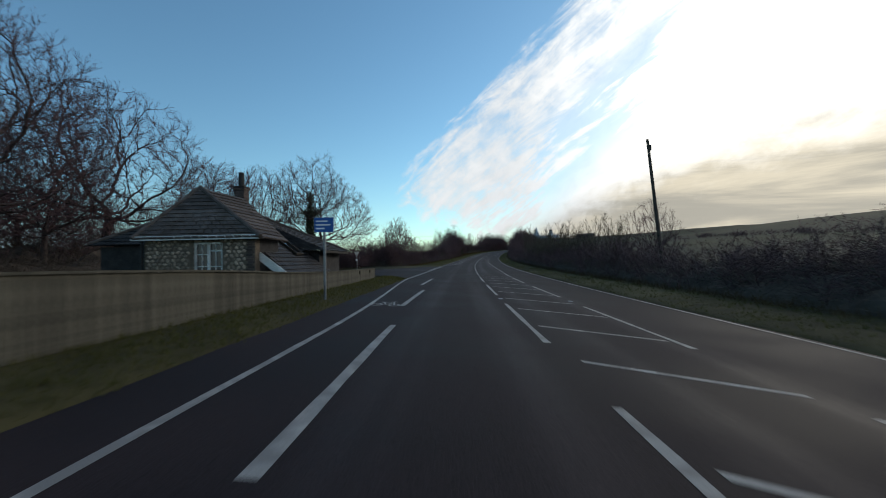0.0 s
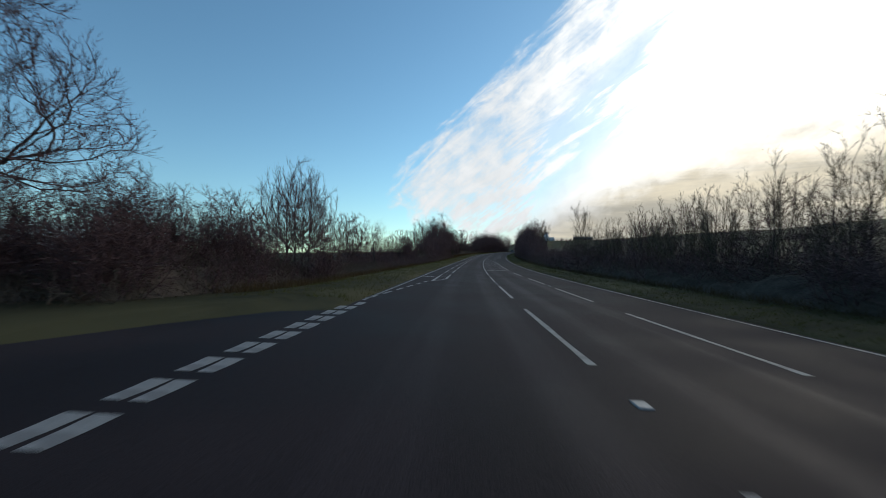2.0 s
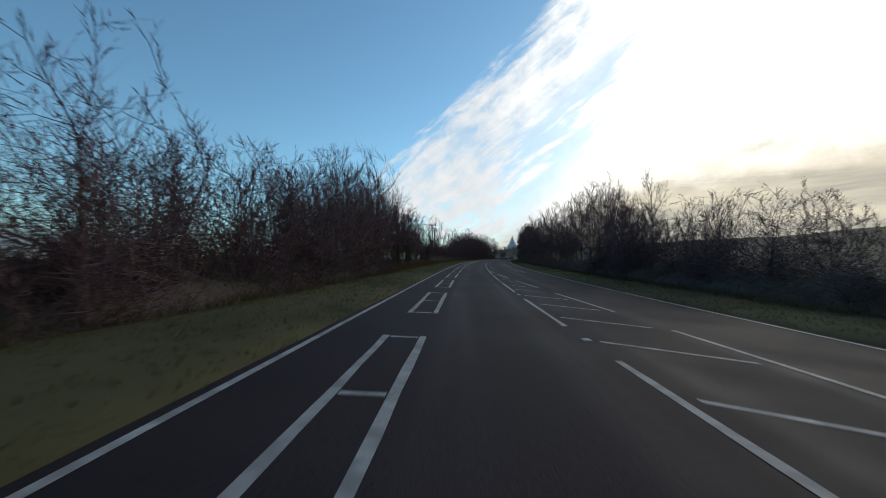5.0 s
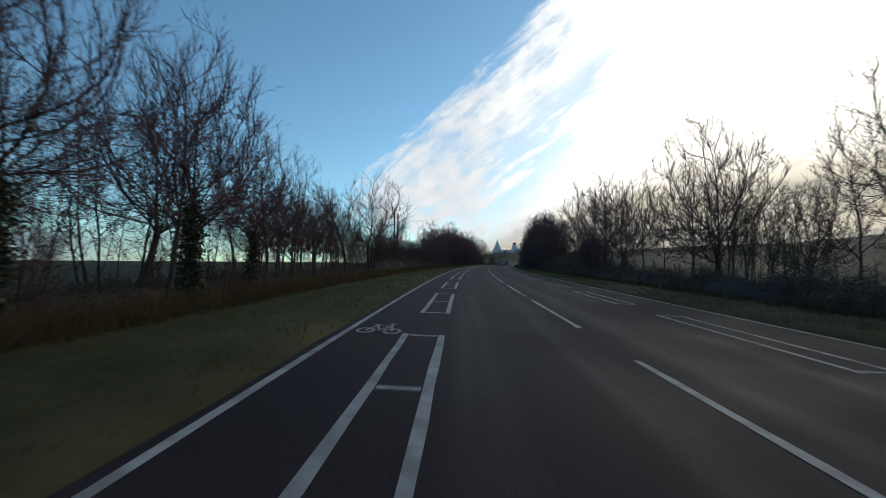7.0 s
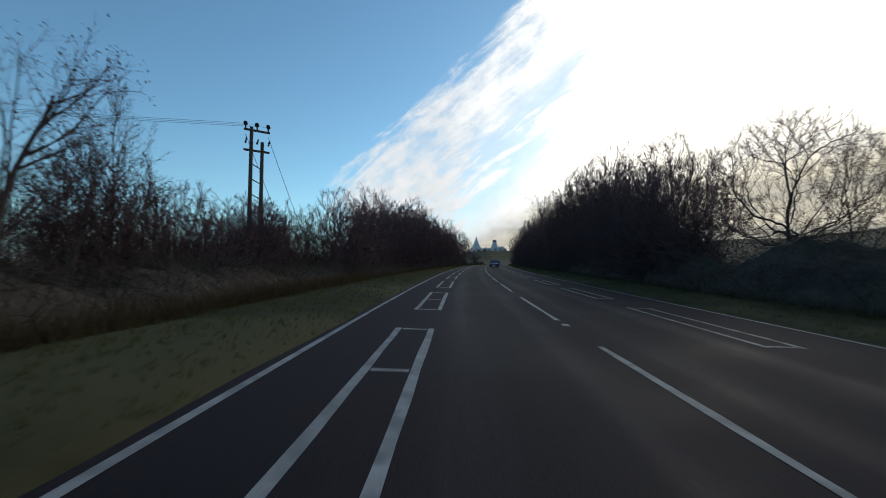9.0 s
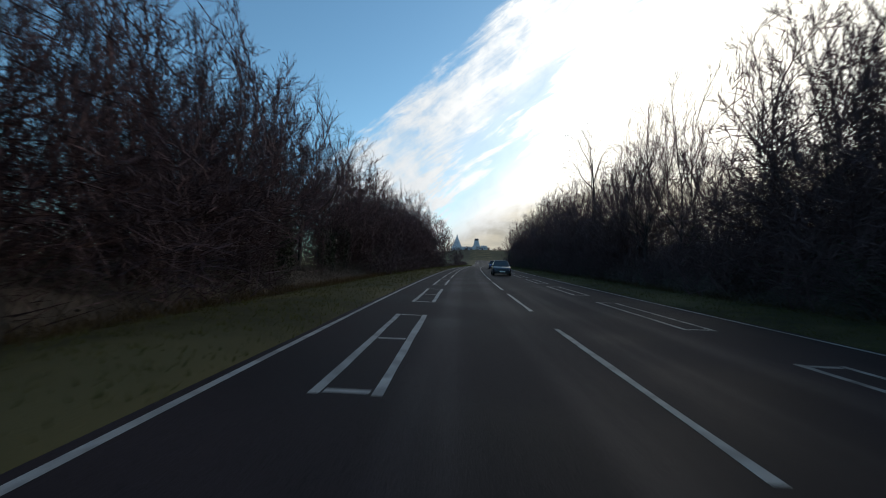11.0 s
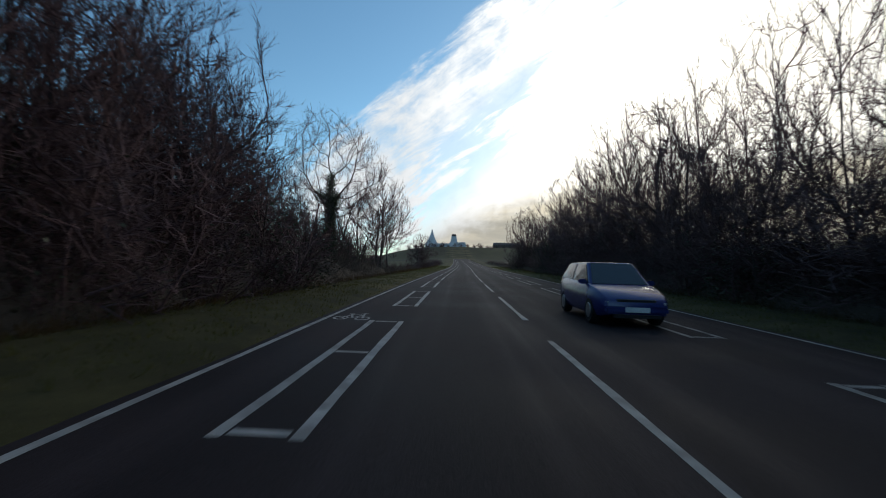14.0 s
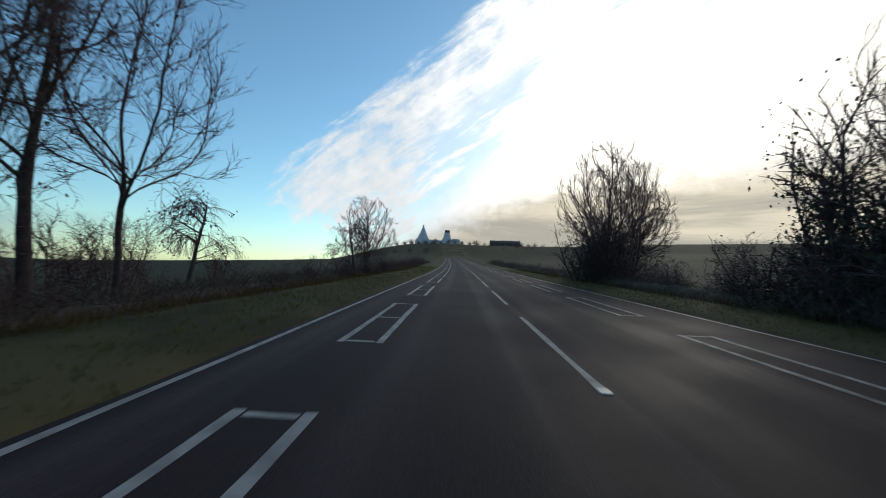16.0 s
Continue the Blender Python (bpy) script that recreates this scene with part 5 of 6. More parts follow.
def build_fence():
    f = empty("garden_fence", pose_at(5, -6.2, rise(5, -6.2)))
    tagged(f, "weathered close-boarded wooden garden fence along the verge", "fence")
    inv = f.matrix_world.inverted()
    bm = bmesh.new()
    box(bm, -0.012, 0.012, -0.069, 0.069, 0, 1)
    board = bpy.data.meshes.new("board")
    bm.to_mesh(board)
    bm.free()
    board.materials.append(MAT_FENCE)
    rnd = random.Random(3)
    s = -14.0
    i = 0
    while s < 26.1:
        top = float(np.interp(s, FENCE_S, FENCE_TOP)) + rnd.uniform(-0.008, 0.008)
        p, off = fence_at(s, 0)
        low = (land(s, off).z - axis(s)[2]) - 0.08
        ob = new("board", board)
        ob.parent = f
        m = Matrix.Translation((p.x, p.y, axis(s)[2] + low)) @ Matrix.Rotation(-axis(s)[3] + rnd.uniform(-0.05, 0.05), 4, "Z") @ Matrix.Diagonal((1, 1, top - low, 1))
        ob.matrix_world = m
        ob.matrix_parent_inverse = inv
        ob.matrix_basis = m
        s += 0.146
        i += 1
    bm = bmesh.new()
    box(bm, -0.05, 0.05, -0.05, 0.05, 0, 1)
    bevel(bm, 0.008)
    post = bpy.data.meshes.new("post")
    bm.to_mesh(post)
    bm.free()
    post.materials.append(MAT_FENCE)
    for k in range(18):
        s = -14 + k * 2.36
        p, off = fence_at(s, 0)
        top = float(np.interp(s, FENCE_S, FENCE_TOP)) + 0.03
        low = (land(s, off).z - axis(s)[2]) - 0.1
        m = Matrix.Translation((p.x + 0.0, p.y, axis(s)[2] + low)) @ Matrix.Rotation(-axis(s)[3], 4, "Z") @ Matrix.Translation((-0.065, 0, 0)) @ Matrix.Diagonal((1, 1, top - low, 1))
        ob = new("post", post)
        ob.parent, ob.matrix_parent_inverse, ob.matrix_basis = f, inv, m
        if k < 17:
            e = s + 2.36
            a, _ = fence_at(s, float(np.interp(s, FENCE_S, FENCE_TOP)) + 0.015)
            b, _ = fence_at(min(e, 26.2), float(np.interp(min(e, 26.2), FENCE_S, FENCE_TOP)) + 0.015)
            d = b - a
            bm = bmesh.new()
            box(bm, -0.05, 0.05, 0, d.length, -0.018, 0.018)
            rail = part("capping_rail", bm, MAT_FENCE, f)
            rail.matrix_parent_inverse = inv
            rail.matrix_basis = Matrix.Translation(a) @ d.to_track_quat("Y", "Z").to_matrix().to_4x4()
    for s in (21.6, 24.4):
        bm = bmesh.new()
        box(bm, 0.012, 0.06, -0.07, 0.07, -0.24, -0.06)
        bevel(bm, 0.01)
        br = part("hinge_bracket", bm, MAT_TIMBER, f, "dark metal bracket")
        p, _ = fence_at(s, float(np.interp(s, FENCE_S, FENCE_TOP)))
        br.matrix_parent_inverse = inv
        br.matrix_basis = Matrix.Translation(p) @ Matrix.Rotation(-axis(s)[3], 4, "Z")
    return f


build_fence()


# ---- flint cottage behind the fence ----
def build_house():
    s0, o0 = 12.2, -7.42
    base = Matrix.Translation(Vector((*at(s0, o0).xy, axis(s0)[2]))) @ Matrix.Rotation(-axis(s0)[3], 4, "Z")
    h = empty("cottage", base)
    tagged(h, "small flint cottage with a clay-tiled hipped roof and brick chimney", "house")

    def add(name, bm, mat, parent=None, label=""):
        ob = part(name, bm, mat, parent or h, label)
        return ob

    # local frame: x to the road, y along the road, z over the road; wing x -3.35..0, y 0..5
    W, EAVE = 3.35, 2.14
    bm = bmesh.new()
    x0, x1 = -1.87, -0.99   # window opening
    box(bm, -W, x0, 0, 0.3, -1.0, EAVE)
    box(bm, x1, 0, 0, 0.3, -1.0, EAVE)
    box(bm, x0, x1, 0, 0.3, -1.0, 0.95)
    box(bm, x0, x1, 0, 0.3, 2.04, EAVE)
    add("front_wall", bm, MAT_MORTAR, None, "rough flint wall")
    bm = bmesh.new()
    box(bm, -W, -W + 0.3, 0.3, 4.0, -1.0, EAVE)
    box(bm, -0.3, 0, 0.3, 1.6, -1.0, EAVE)
    box(bm, 0.0, 0.70, 0.34, 0.54, -1.0, 1.05)
    box(bm, 0.50, 0.70, 0.54, 4.4, -1.0, 0.95)
    box(bm, -8.2, -W, 4.0, 4.3, -1.0, EAVE)
    box(bm, -8.2, -7.9, 4.3, 9.0, -1.0, EAVE)
    box(bm, -0.25, 0.45, 4.4, 4.7, -1.0, 1.85)
    box(bm, 0.2, 0.45, 4.7, 7.2, -1.0, 1.85)
    box(bm, -7.9, 0.2, 6.9, 7.2, -1.0, 1.85)
    add("side_wall", bm, MAT_HUNG, None, "dark weathered side wall")
    # flints bedded in the front wall, brick quoins at its right corner
    rnd = random.Random(8)
    bm = bmesh.new()
    bmesh.ops.create_icosphere(bm, subdivisions=1, radius=1.0)
    for v in bm.verts:
        v.co *= rnd.uniform(0.85, 1.12)
    flint = bpy.data.meshes.new("flint")
    bm.to_mesh(flint)
    bm.free()
    flint.materials.append(MAT_FLINT)
    bm = bmesh.new()
    box(bm, -0.10, 0.10, -0.02, 0.10, -0.032, 0.032)
    bevel(bm, 0.006)
    brick = bpy.data.meshes.new("brick")
    bm.to_mesh(brick)
    bm.free()
    brick.materials.append(MAT_BRICK)
    wall = h.children[0]
    z = 0.82
    r = 0
    while z < EAVE - 0.05:
        x = -W + 0.08 + (r % 2) * 0.07
        while x < -0.28:
            if not (x0 - 0.10 < x < x1 + 0.10 and 0.90 < z < 2.08):
                ob = new("flint", flint)
                ob.parent = wall
                ob.matrix_basis = Matrix.Translation((x + rnd.uniform(-0.02, 0.02), 0.0, z + rnd.uniform(-0.015, 0.015))) @ Matrix.Rotation(rnd.uniform(0, 6), 4, "Y") @ Matrix.Diagonal((rnd.uniform(0.055, 0.085), 0.035, rnd.uniform(0.04, 0.06), 1))
            x += 0.155
        z += 0.115
        r += 1
    z, r = 0.82, 0
    while z < EAVE - 0.04:
        ob = new("brick", brick)
        ob.parent = wall
        ob.matrix_basis = Matrix.Translation((-0.115 - (r % 2) * 0.05, 0.0, z))
        z += 0.075
        r += 1
    # window: white casement with glazing bars
    win = empty("window", Matrix())
    win.parent = h
    bm = bmesh.new()
    for a, b, c, d in ((x0, x0 + 0.06, 0.95, 2.04), (x1 - 0.06, x1, 0.95, 2.04), (x0, x1, 1.98, 2.04), (x0, x1, 0.95, 1.02), (-1.465, -1.395, 0.95, 2.04)):
        box(bm, a, b, 0.05, 0.13, c, d)
    part("window_frame", bm, MAT_WHITE, win, "white painted casement frame")
    bm = bmesh.new()
    for zz in (1.30, 1.66):
        box(bm, x0 + 0.06, -1.465, 0.075, 0.105, zz, zz + 0.022)
        box(bm, -1.395, x1 - 0.06, 0.075, 0.105, zz + (0.10 if zz > 1.5 else 0), zz + (0.15 if zz > 1.5 else 0.022))
    box(bm, -1.65, -1.63, 0.075, 0.105, 1.02, 1.98)
    box(bm, -1.24, -1.22, 0.075, 0.105, 1.02, 1.98)
    part("glazing_bar", bm, MAT_WHITE, win)
    bm = bmesh.new()
    box(bm, x0 + 0.05, x1 - 0.05, 0.10, 0.11, 1.0, 2.0)
    part("pane", bm, MAT_GLASS, win, "dark window glass")
    bm = bmesh.new()
    box(bm, x0 - 0.05, x1 + 0.05, -0.05, 0.14, 0.90, 0.95)
    part("sill", bm, MAT_WHITE, win)
    # eaves board and gutter
    bm = bmesh.new()
    box(bm, -W - 0.25, 0.22, -0.24, -0.20, EAVE - 0.04, EAVE + 0.09)
    add("eaves_board", bm, MAT_WHITE, None, "white eaves board")
    bm = bmesh.new()
    box(bm, -W - 0.25, 0.22, -0.20, 0.0, EAVE - 0.035, EAVE - 0.01)
    add("soffit", bm, MAT_TIMBER)
    bm = bmesh.new()
    rod(bm, (-W - 0.05, -0.06, -0.6), (-W - 0.05, -0.06, EAVE - 0.05), 0.04)
    add("downpipe", bm, MAT_PLASTIC, None, "black plastic downpipe")
    # roof planes laid in courses of tiles
    roof = empty("roof", Matrix())
    roof.parent = h

    def plane(corners, rows, mat, name, lap=0.03, thick=0.022, across=0.24):
        """Courses over a quad: bottom left, bottom right, top right, top left; each course split into tiles."""
        bl, br_, tr, tl = (Vector(c) for c in corners)
        nrm = (br_ - bl).cross(tl - bl).normalized()
        if nrm.z < 0:
            nrm = -nrm
        for i in range(rows):
            f0, f1 = i / rows, min(1.0, (i + 1.25) / rows)
            a, b = bl.lerp(tl, f0), br_.lerp(tr, f0)
            c, d = br_.lerp(tr, f1), bl.lerp(tl, f1)
            n = max(1, int((b - a).length / across))
            V, F = [], []
            for k in range(n):
                g0, g1 = k / n + 0.004, (k + 1) / n - 0.004
                up = nrm * (thick + 0.006 * rnd.random())
                p, q, r_, s_ = a.lerp(b, g0), a.lerp(b, g1), d.lerp(c, g1), d.lerp(c, g0)
                e = len(V)
                V += [p + up * 1.6, q + up * 1.6, r_ + up * 0.2, s_ + up * 0.2, p + up * 0.2, q + up * 0.2]
                F += [(e, e + 1, e + 2, e + 3), (e + 4, e + 5, e + 1, e), (e + 4, e, e + 3), (e + 5, e + 2, e + 1)]
            link_part(name, mesh_of(name, V, F, mat), None, roof)

    X0, X1, Y0 = -W - 0.20, 0.28, -0.26
    ap = (-2.50, 1.35, 3.90)
    top = (-3.2, 5.2, 3.72)
    plane(((X0, Y0, EAVE), (X1, Y0, EAVE), (ap[0] + 0.05, ap[1], ap[2]), (ap[0] - 0.05, ap[1], ap[2])), 13, MAT_TILE, "tile_course")
    plane(((X1, Y0, EAVE), (X1, 1.7, EAVE - 0.05), (ap[0] + 0.6, 3.0, ap[2] - 0.1), ap), 12, MAT_TILE, "tile_course")
    plane(((X0, 4.0, EAVE), (X0, Y0, EAVE), ap, (ap[0] - 0.2, 4.0, ap[2])), 12, MAT_TILE, "tile_course")
    # main roof behind, hipped towards the front
    plane(((-8.5, 3.7, 2.2), (-2.6, 3.7, 2.2), (-3.1, 5.4, 3.84), (-5.0, 5.4, 3.84)), 12, MAT_SLATE, "tile_course")
    plane(((-8.5, 9.0, 2.2), (-8.5, 3.7, 2.2), (-5.0, 5.4, 3.84), (-5.0, 9.0, 3.84)), 12, MAT_SLATE, "tile_course")
    # long low roof that sweeps down to the road side
    plane(((0.85, 0.32, 1.02), (0.85, 4.5, 1.02), (-2.45, 4.5, 3.68), (-2.45, 1.3, 3.68)), 20, MAT_SLATE, "tile_course")
    # far wing, hipped at its end
    plane(((0.78, 4.1, 1.86), (0.78, 7.5, 1.86), (-3.2, 6.2, 3.62), (-3.2, 4.1, 3.66)), 20, MAT_SLATE, "tile_course")
    plane(((-3.2, 4.1, 1.86), (0.78, 4.1, 1.86), (-3.1, 4.12, 3.66), (-3.2, 4.12, 3.66)), 14, MAT_SLATE, "tile_course")
    plane(((0.78, 7.5, 1.86), (-6.5, 7.5, 1.86), (-4.5, 6.2, 3.62), (-3.2, 6.2, 3.62)), 14, MAT_SLATE, "tile_course")
    for a, b in (((X0, Y0, EAVE), ap), ((X1, Y0, EAVE), ap), (ap, top), ((0.78, 7.5, 1.86), (-3.2, 6.2, 3.62)), ((-8.5, 3.7, 2.2), (-5.0, 5.4, 3.84)), ((-5.0, 5.4, 3.84), (-3.1, 5.4, 3.84))):
        bm = bmesh.new()
        rod(bm, Vector(a) + Vector((0, 0, 0.03)), Vector(b) + Vector((0, 0, 0.03)), 0.07, n=8)
        part("ridge_tile", bm, MAT_TILE, roof)
    bm = bmesh.new()
    d = Vector((0.90, 0.28, 1.02)) - Vector((0.02, 0.28, 1.70))
    box(bm, -0.02, 0.02, 0, d.length, -0.20, 0.02, Matrix.Translation((0.02, 0.28, 1.70)) @ d.to_track_quat("Y", "Z").to_matrix().to_4x4())
    add("bargeboard", bm, MAT_WHITE, None, "white bargeboard on the sweeping roof")
    bm = bmesh.new()
    box(bm, 0.78, 0.90, 0.3, 4.4, 0.90, 0.98)
    add("gutter", bm, MAT_WHITE, None, "white gutter")
    bm = bmesh.new()
    box(bm, 0.70, 0.80, 4.05, 7.5, 1.76, 1.85)
    add("fascia", bm, MAT_TIMBER, None, "dark eaves board")
    sky_l = empty("roof_window", Matrix.Translation((-0.20, 3.1, 1.90)) @ Matrix.Rotation(radians(37.5), 4, "Y"))
    sky_l.parent = h
    bm = bmesh.new()
    for a in ((-0.42, 0.42, -0.34, -0.28), (-0.42, 0.42, 0.28, 0.34), (-0.42, -0.36, -0.28, 0.28), (0.36, 0.42, -0.28, 0.28)):
        box(bm, a[0], a[1], a[2], a[3], 0.02, 0.10)
    part("frame", bm, MAT_TIMBER, sky_l)
    bm = bmesh.new()
    box(bm, -0.37, 0.37, -0.29, 0.29, 0.04, 0.055)
    part("pane", bm, MAT_GLASS, sky_l)
    ch = empty("chimney", Matrix.Translation((-3.28, 5.5, 0)))
    ch.parent = h
    bm = bmesh.new()
    box(bm, -0.26, 0.26, -0.26, 0.26, 2.9, 3.72)
    bevel(bm, 0.015)
    part("chimney_base", bm, MAT_BRICK, ch)
    for i in range(13):
        bm = bmesh.new()
        g = 0.22 if i < 11 else 0.25
        box(bm, -g, g, -g, g, 3.725 + i * 0.075, 3.795 + i * 0.075)
        bevel(bm, 0.005)
        part("brick_course", bm, MAT_BRICK, ch)
    bm = bmesh.new()
    rod(bm, (0, 0, 4.68), (0, 0, 5.30), 0.13, 0.11, 12)
    part("chimney_pot", bm, MAT_SLATE, ch, "tall dark chimney pot")
    return h


build_house()


# ---- signs and posts ----
def post_on(s, off, z):
    return Matrix.Translation(Vector((*at(s, off).xy, axis(s)[2] + z))) @ Matrix.Rotation(-axis(s)[3], 4, "Z")


def build_cycle_sign():
    z0 = (land(11.6, -5.15).z - axis(11.6)[2])
    sg = empty("route_sign", post_on(11.6, -5.15, z0))
    tagged(sg, "small blue cycle route sign on a grey steel post", "road sign")
    top = 2.62 - z0
    bm = bmesh.new()
    rod(bm, (0, 0, -0.2), (0, 0, top), 0.038, n=12)
    part("post", bm, MAT_STEEL, sg)
    bm = bmesh.new()
    box(bm, -0.27, 0.27, -0.056, -0.046, top - 0.40, top)
    bevel(bm, 0.003)
    panel = part("sign_panel", bm, MAT_SIGNBLUE, sg, "blue sign panel")
    for i, (a, b, c, d) in enumerate(((-0.22, 0.10, -0.12, -0.08), (-0.22, 0.18, -0.22, -0.18), (-0.22, 0.02, -0.32, -0.28))):
        bm = bmesh.new()
        box(bm, a, b, -0.061, -0.057, top + c, top + d)
        part("lettering_bar", bm, MAT_SIGNWHITE, panel)
    bm = bmesh.new()
    for zc in (0.08, 0.32):
        box(bm, -0.05, 0.05, -0.046, 0.045, top - zc - 0.02, top - zc + 0.02)
    part("clamp", bm, MAT_STEEL, sg)


def build_give_way_sign():
    z0 = land(46.6, -13.3).z - axis(46.6)[2]
    sg = empty("give_way_sign", post_on(46.6, -13.3, z0) @ Matrix.Rotation(radians(62), 4, "Z"))
    tagged(sg, "give way sign seen from behind on a grey post", "road sign")
    bm = bmesh.new()
    rod(bm, (0, 0, -0.2), (0, 0, 2.05), 0.038, n=10)
    part("post", bm, MAT_STEEL, sg)
    for nm, r, y, mat in (("back_plate", 0.45, 0.05, MAT_STEEL), ("red_border", 0.445, 0.062, MAT_RED), ("white_centre", 0.30, 0.068, MAT_SIGNWHITE)):
        bm = bmesh.new()
        vs = [bm.verts.new((r * math.cos(a), y, 1.68 + r * math.sin(a))) for a in (radians(30), radians(150), radians(270))]
        f = bm.faces.new(vs)
        g = bmesh.ops.extrude_face_region(bm, geom=[f])["geom"]
        for v in g:
            if isinstance(v, bmesh.types.BMVert):
                v.co.y += 0.006
        bmesh.ops.recalc_face_normals(bm, faces=bm.faces)
        part(nm, bm, mat, sg)
    bm = bmesh.new()
    box(bm, -0.16, 0.16, 0.045, 0.055, 0.88, 1.12)
    part("plate", bm, MAT_SIGNWHITE, sg, "small white plate")


def build_marker_post(s, off, h, label):
    z0 = land(s, off).z - axis(s)[2]
    p = empty("marker_post", post_on(s, off, z0))
    tagged(p, label, "post")
    bm = bmesh.new()
    box(bm, -0.05, 0.05, -0.04, 0.04, -0.2, h)
    bevel(bm, 0.012)
    part("post", bm, MAT_SIGNWHITE, p)
    bm = bmesh.new()
    box(bm, -0.03, 0.03, -0.046, -0.041, h - 0.30, h - 0.12)
    part("reflector", bm, MAT_RED, p)


build_cycle_sign()
build_give_way_sign()
build_marker_post(53.8, -15.0, 1.5, "white marker post beside the side road")


# ---- electricity poles ----
def catenary(bm, a, b, sag, r=0.012, n=14):
    a, b = Vector(a), Vector(b)
    pts = [a.lerp(b, i / n) - Vector((0, 0, sag * 4 * (i / n) * (1 - i / n))) for i in range(n + 1)]
    for p, q in zip(pts, pts[1:]):
        rod(bm, p, q, r, n=4)


def pole_body(bm, h, lean=(0, 0), r=0.14):
    rod(bm, (0, 0, -0.5), (lean[0], lean[1], h), r, r * 0.62, 12)


def build_plain_pole(s, off, h, lean, label, arms):
    z0 = land(s, off).z - axis(s)[2]
    p = empty("utility_pole", post_on(s, off, z0))
    tagged(p, label, "utility pole")
    bm = bmesh.new()
    pole_body(bm, h, lean)
    part("pole", bm, MAT_POLE, p)
    bm = bmesh.new()
    if arms:
        box(bm, -0.55, 0.55, -0.05, 0.05, h - 0.42, h - 0.32)
        part("crossarm", bm, MAT_POLE, p)
        for x in (-0.45, 0.45):
            bm = bmesh.new()
            rod(bm, (x, 0, h - 0.32), (x, 0, h - 0.14), 0.035, 0.02, 8)
            part("insulator", bm, MAT_PLASTIC, p)
        bm = bmesh.new()
        rod(bm, (0.16, -0.05, h - 1.5), (0.16, -0.05, h - 0.9), 0.13, 0.13, 10)
        part("transformer", bm, MAT_PLASTIC, p)
    else:
        f = (h - 0.6) / h
        box(bm, lean[0] * f + 0.04, lean[0] * f + 0.18, lean[1] * f - 0.05, lean[1] * f + 0.05, h - 0.75, h - 0.40)
        part("fitting", bm, MAT_PLASTIC, p)
        for i in range(5):
            bm = bmesh.new()
            z = 3.0 + i * 1.15
            f = z / h
            rod(bm, (lean[0] * f - 0.16, 0, z), (lean[0] * f + 0.22, 0, z), 0.012, n=5)
            part("climbing_step", bm, MAT_STEEL, p)
    return p


build_plain_pole(28.5, 12.1, 9.3, (-0.8, 0.1), "leaning brown wooden pole beside the hedge", False)
build_plain_pole(59.4, -28.4, 7.3, (0, 0), "distant wooden pole with a crossarm and transformer", True)


def build_h_pole():
    s, off = 229.8, -15.8
    z0 = land(s, off).z - axis(s)[2]
    p = empty("electricity_pole", post_on(s, off, z0) @ Matrix.Rotation(radians(38), 4, "Z"))
    tagged(p, "twin-legged wooden electricity pole with insulators and stay wires", "utility pole")
    H = 10.2 - z0
    for x in (-0.34, 0.34):
        bm = bmesh.new()
        rod(bm, (x, 0, -0.5), (x, 0, H - (0.9 if x > 0 else 0.0)), 0.15, 0.11, 12)
        part("pole", bm, MAT_POLE, p)
    for z in (H - 0.25, H - 1.6):
        bm = bmesh.new()
        box(bm, -0.80, 0.80, -0.06, 0.06, z, z + 0.12)
        part("crossarm", bm, MAT_POLE, p)
    for i in range(4):
        bm = bmesh.new()
        z = H - 2.4 - i * 1.0
        rod(bm, (-0.34, 0, z), (0.34, 0, z - 0.35), 0.035, n=6)
        part("brace", bm, MAT_POLE, p)
    for x in (-0.7, 0.0, 0.7):
        bm = bmesh.new()
        rod(bm, (x, 0, H - 0.12), (x, 0, H + 0.22), 0.05, 0.05, 8)
        rod(bm, (x, 0, H + 0.16), (x, 0.12, H + 0.30), 0.13, 0.13, 10)
        part("insulator", bm, MAT_PLASTIC, p)
        bm = bmesh.new()
        rod(bm, (x, -0.1, H - 1.1), (x, -0.45, H - 0.9), 0.06, 0.05, 8)
        part("fuse", bm, MAT_PLASTIC, p)
    for x in (-0.7, 0.7):
        bm = bmesh.new()
        catenary(bm, (x, 0, H - 0.5), (x + 4.6, 3.0, 0.4), 0.1, 0.02, 4)
        part("stay_wire", bm, MAT_WIRE, p)
    for x in (-0.7, 0.0, 0.7):
        bm = bmesh.new()
        catenary(bm, (x, 0, H + 0.2), (x - 90, 20, H - 0.6), 1.6, 0.009, 12)
        part("power_line", bm, MAT_WIRE, p)


build_h_pole()


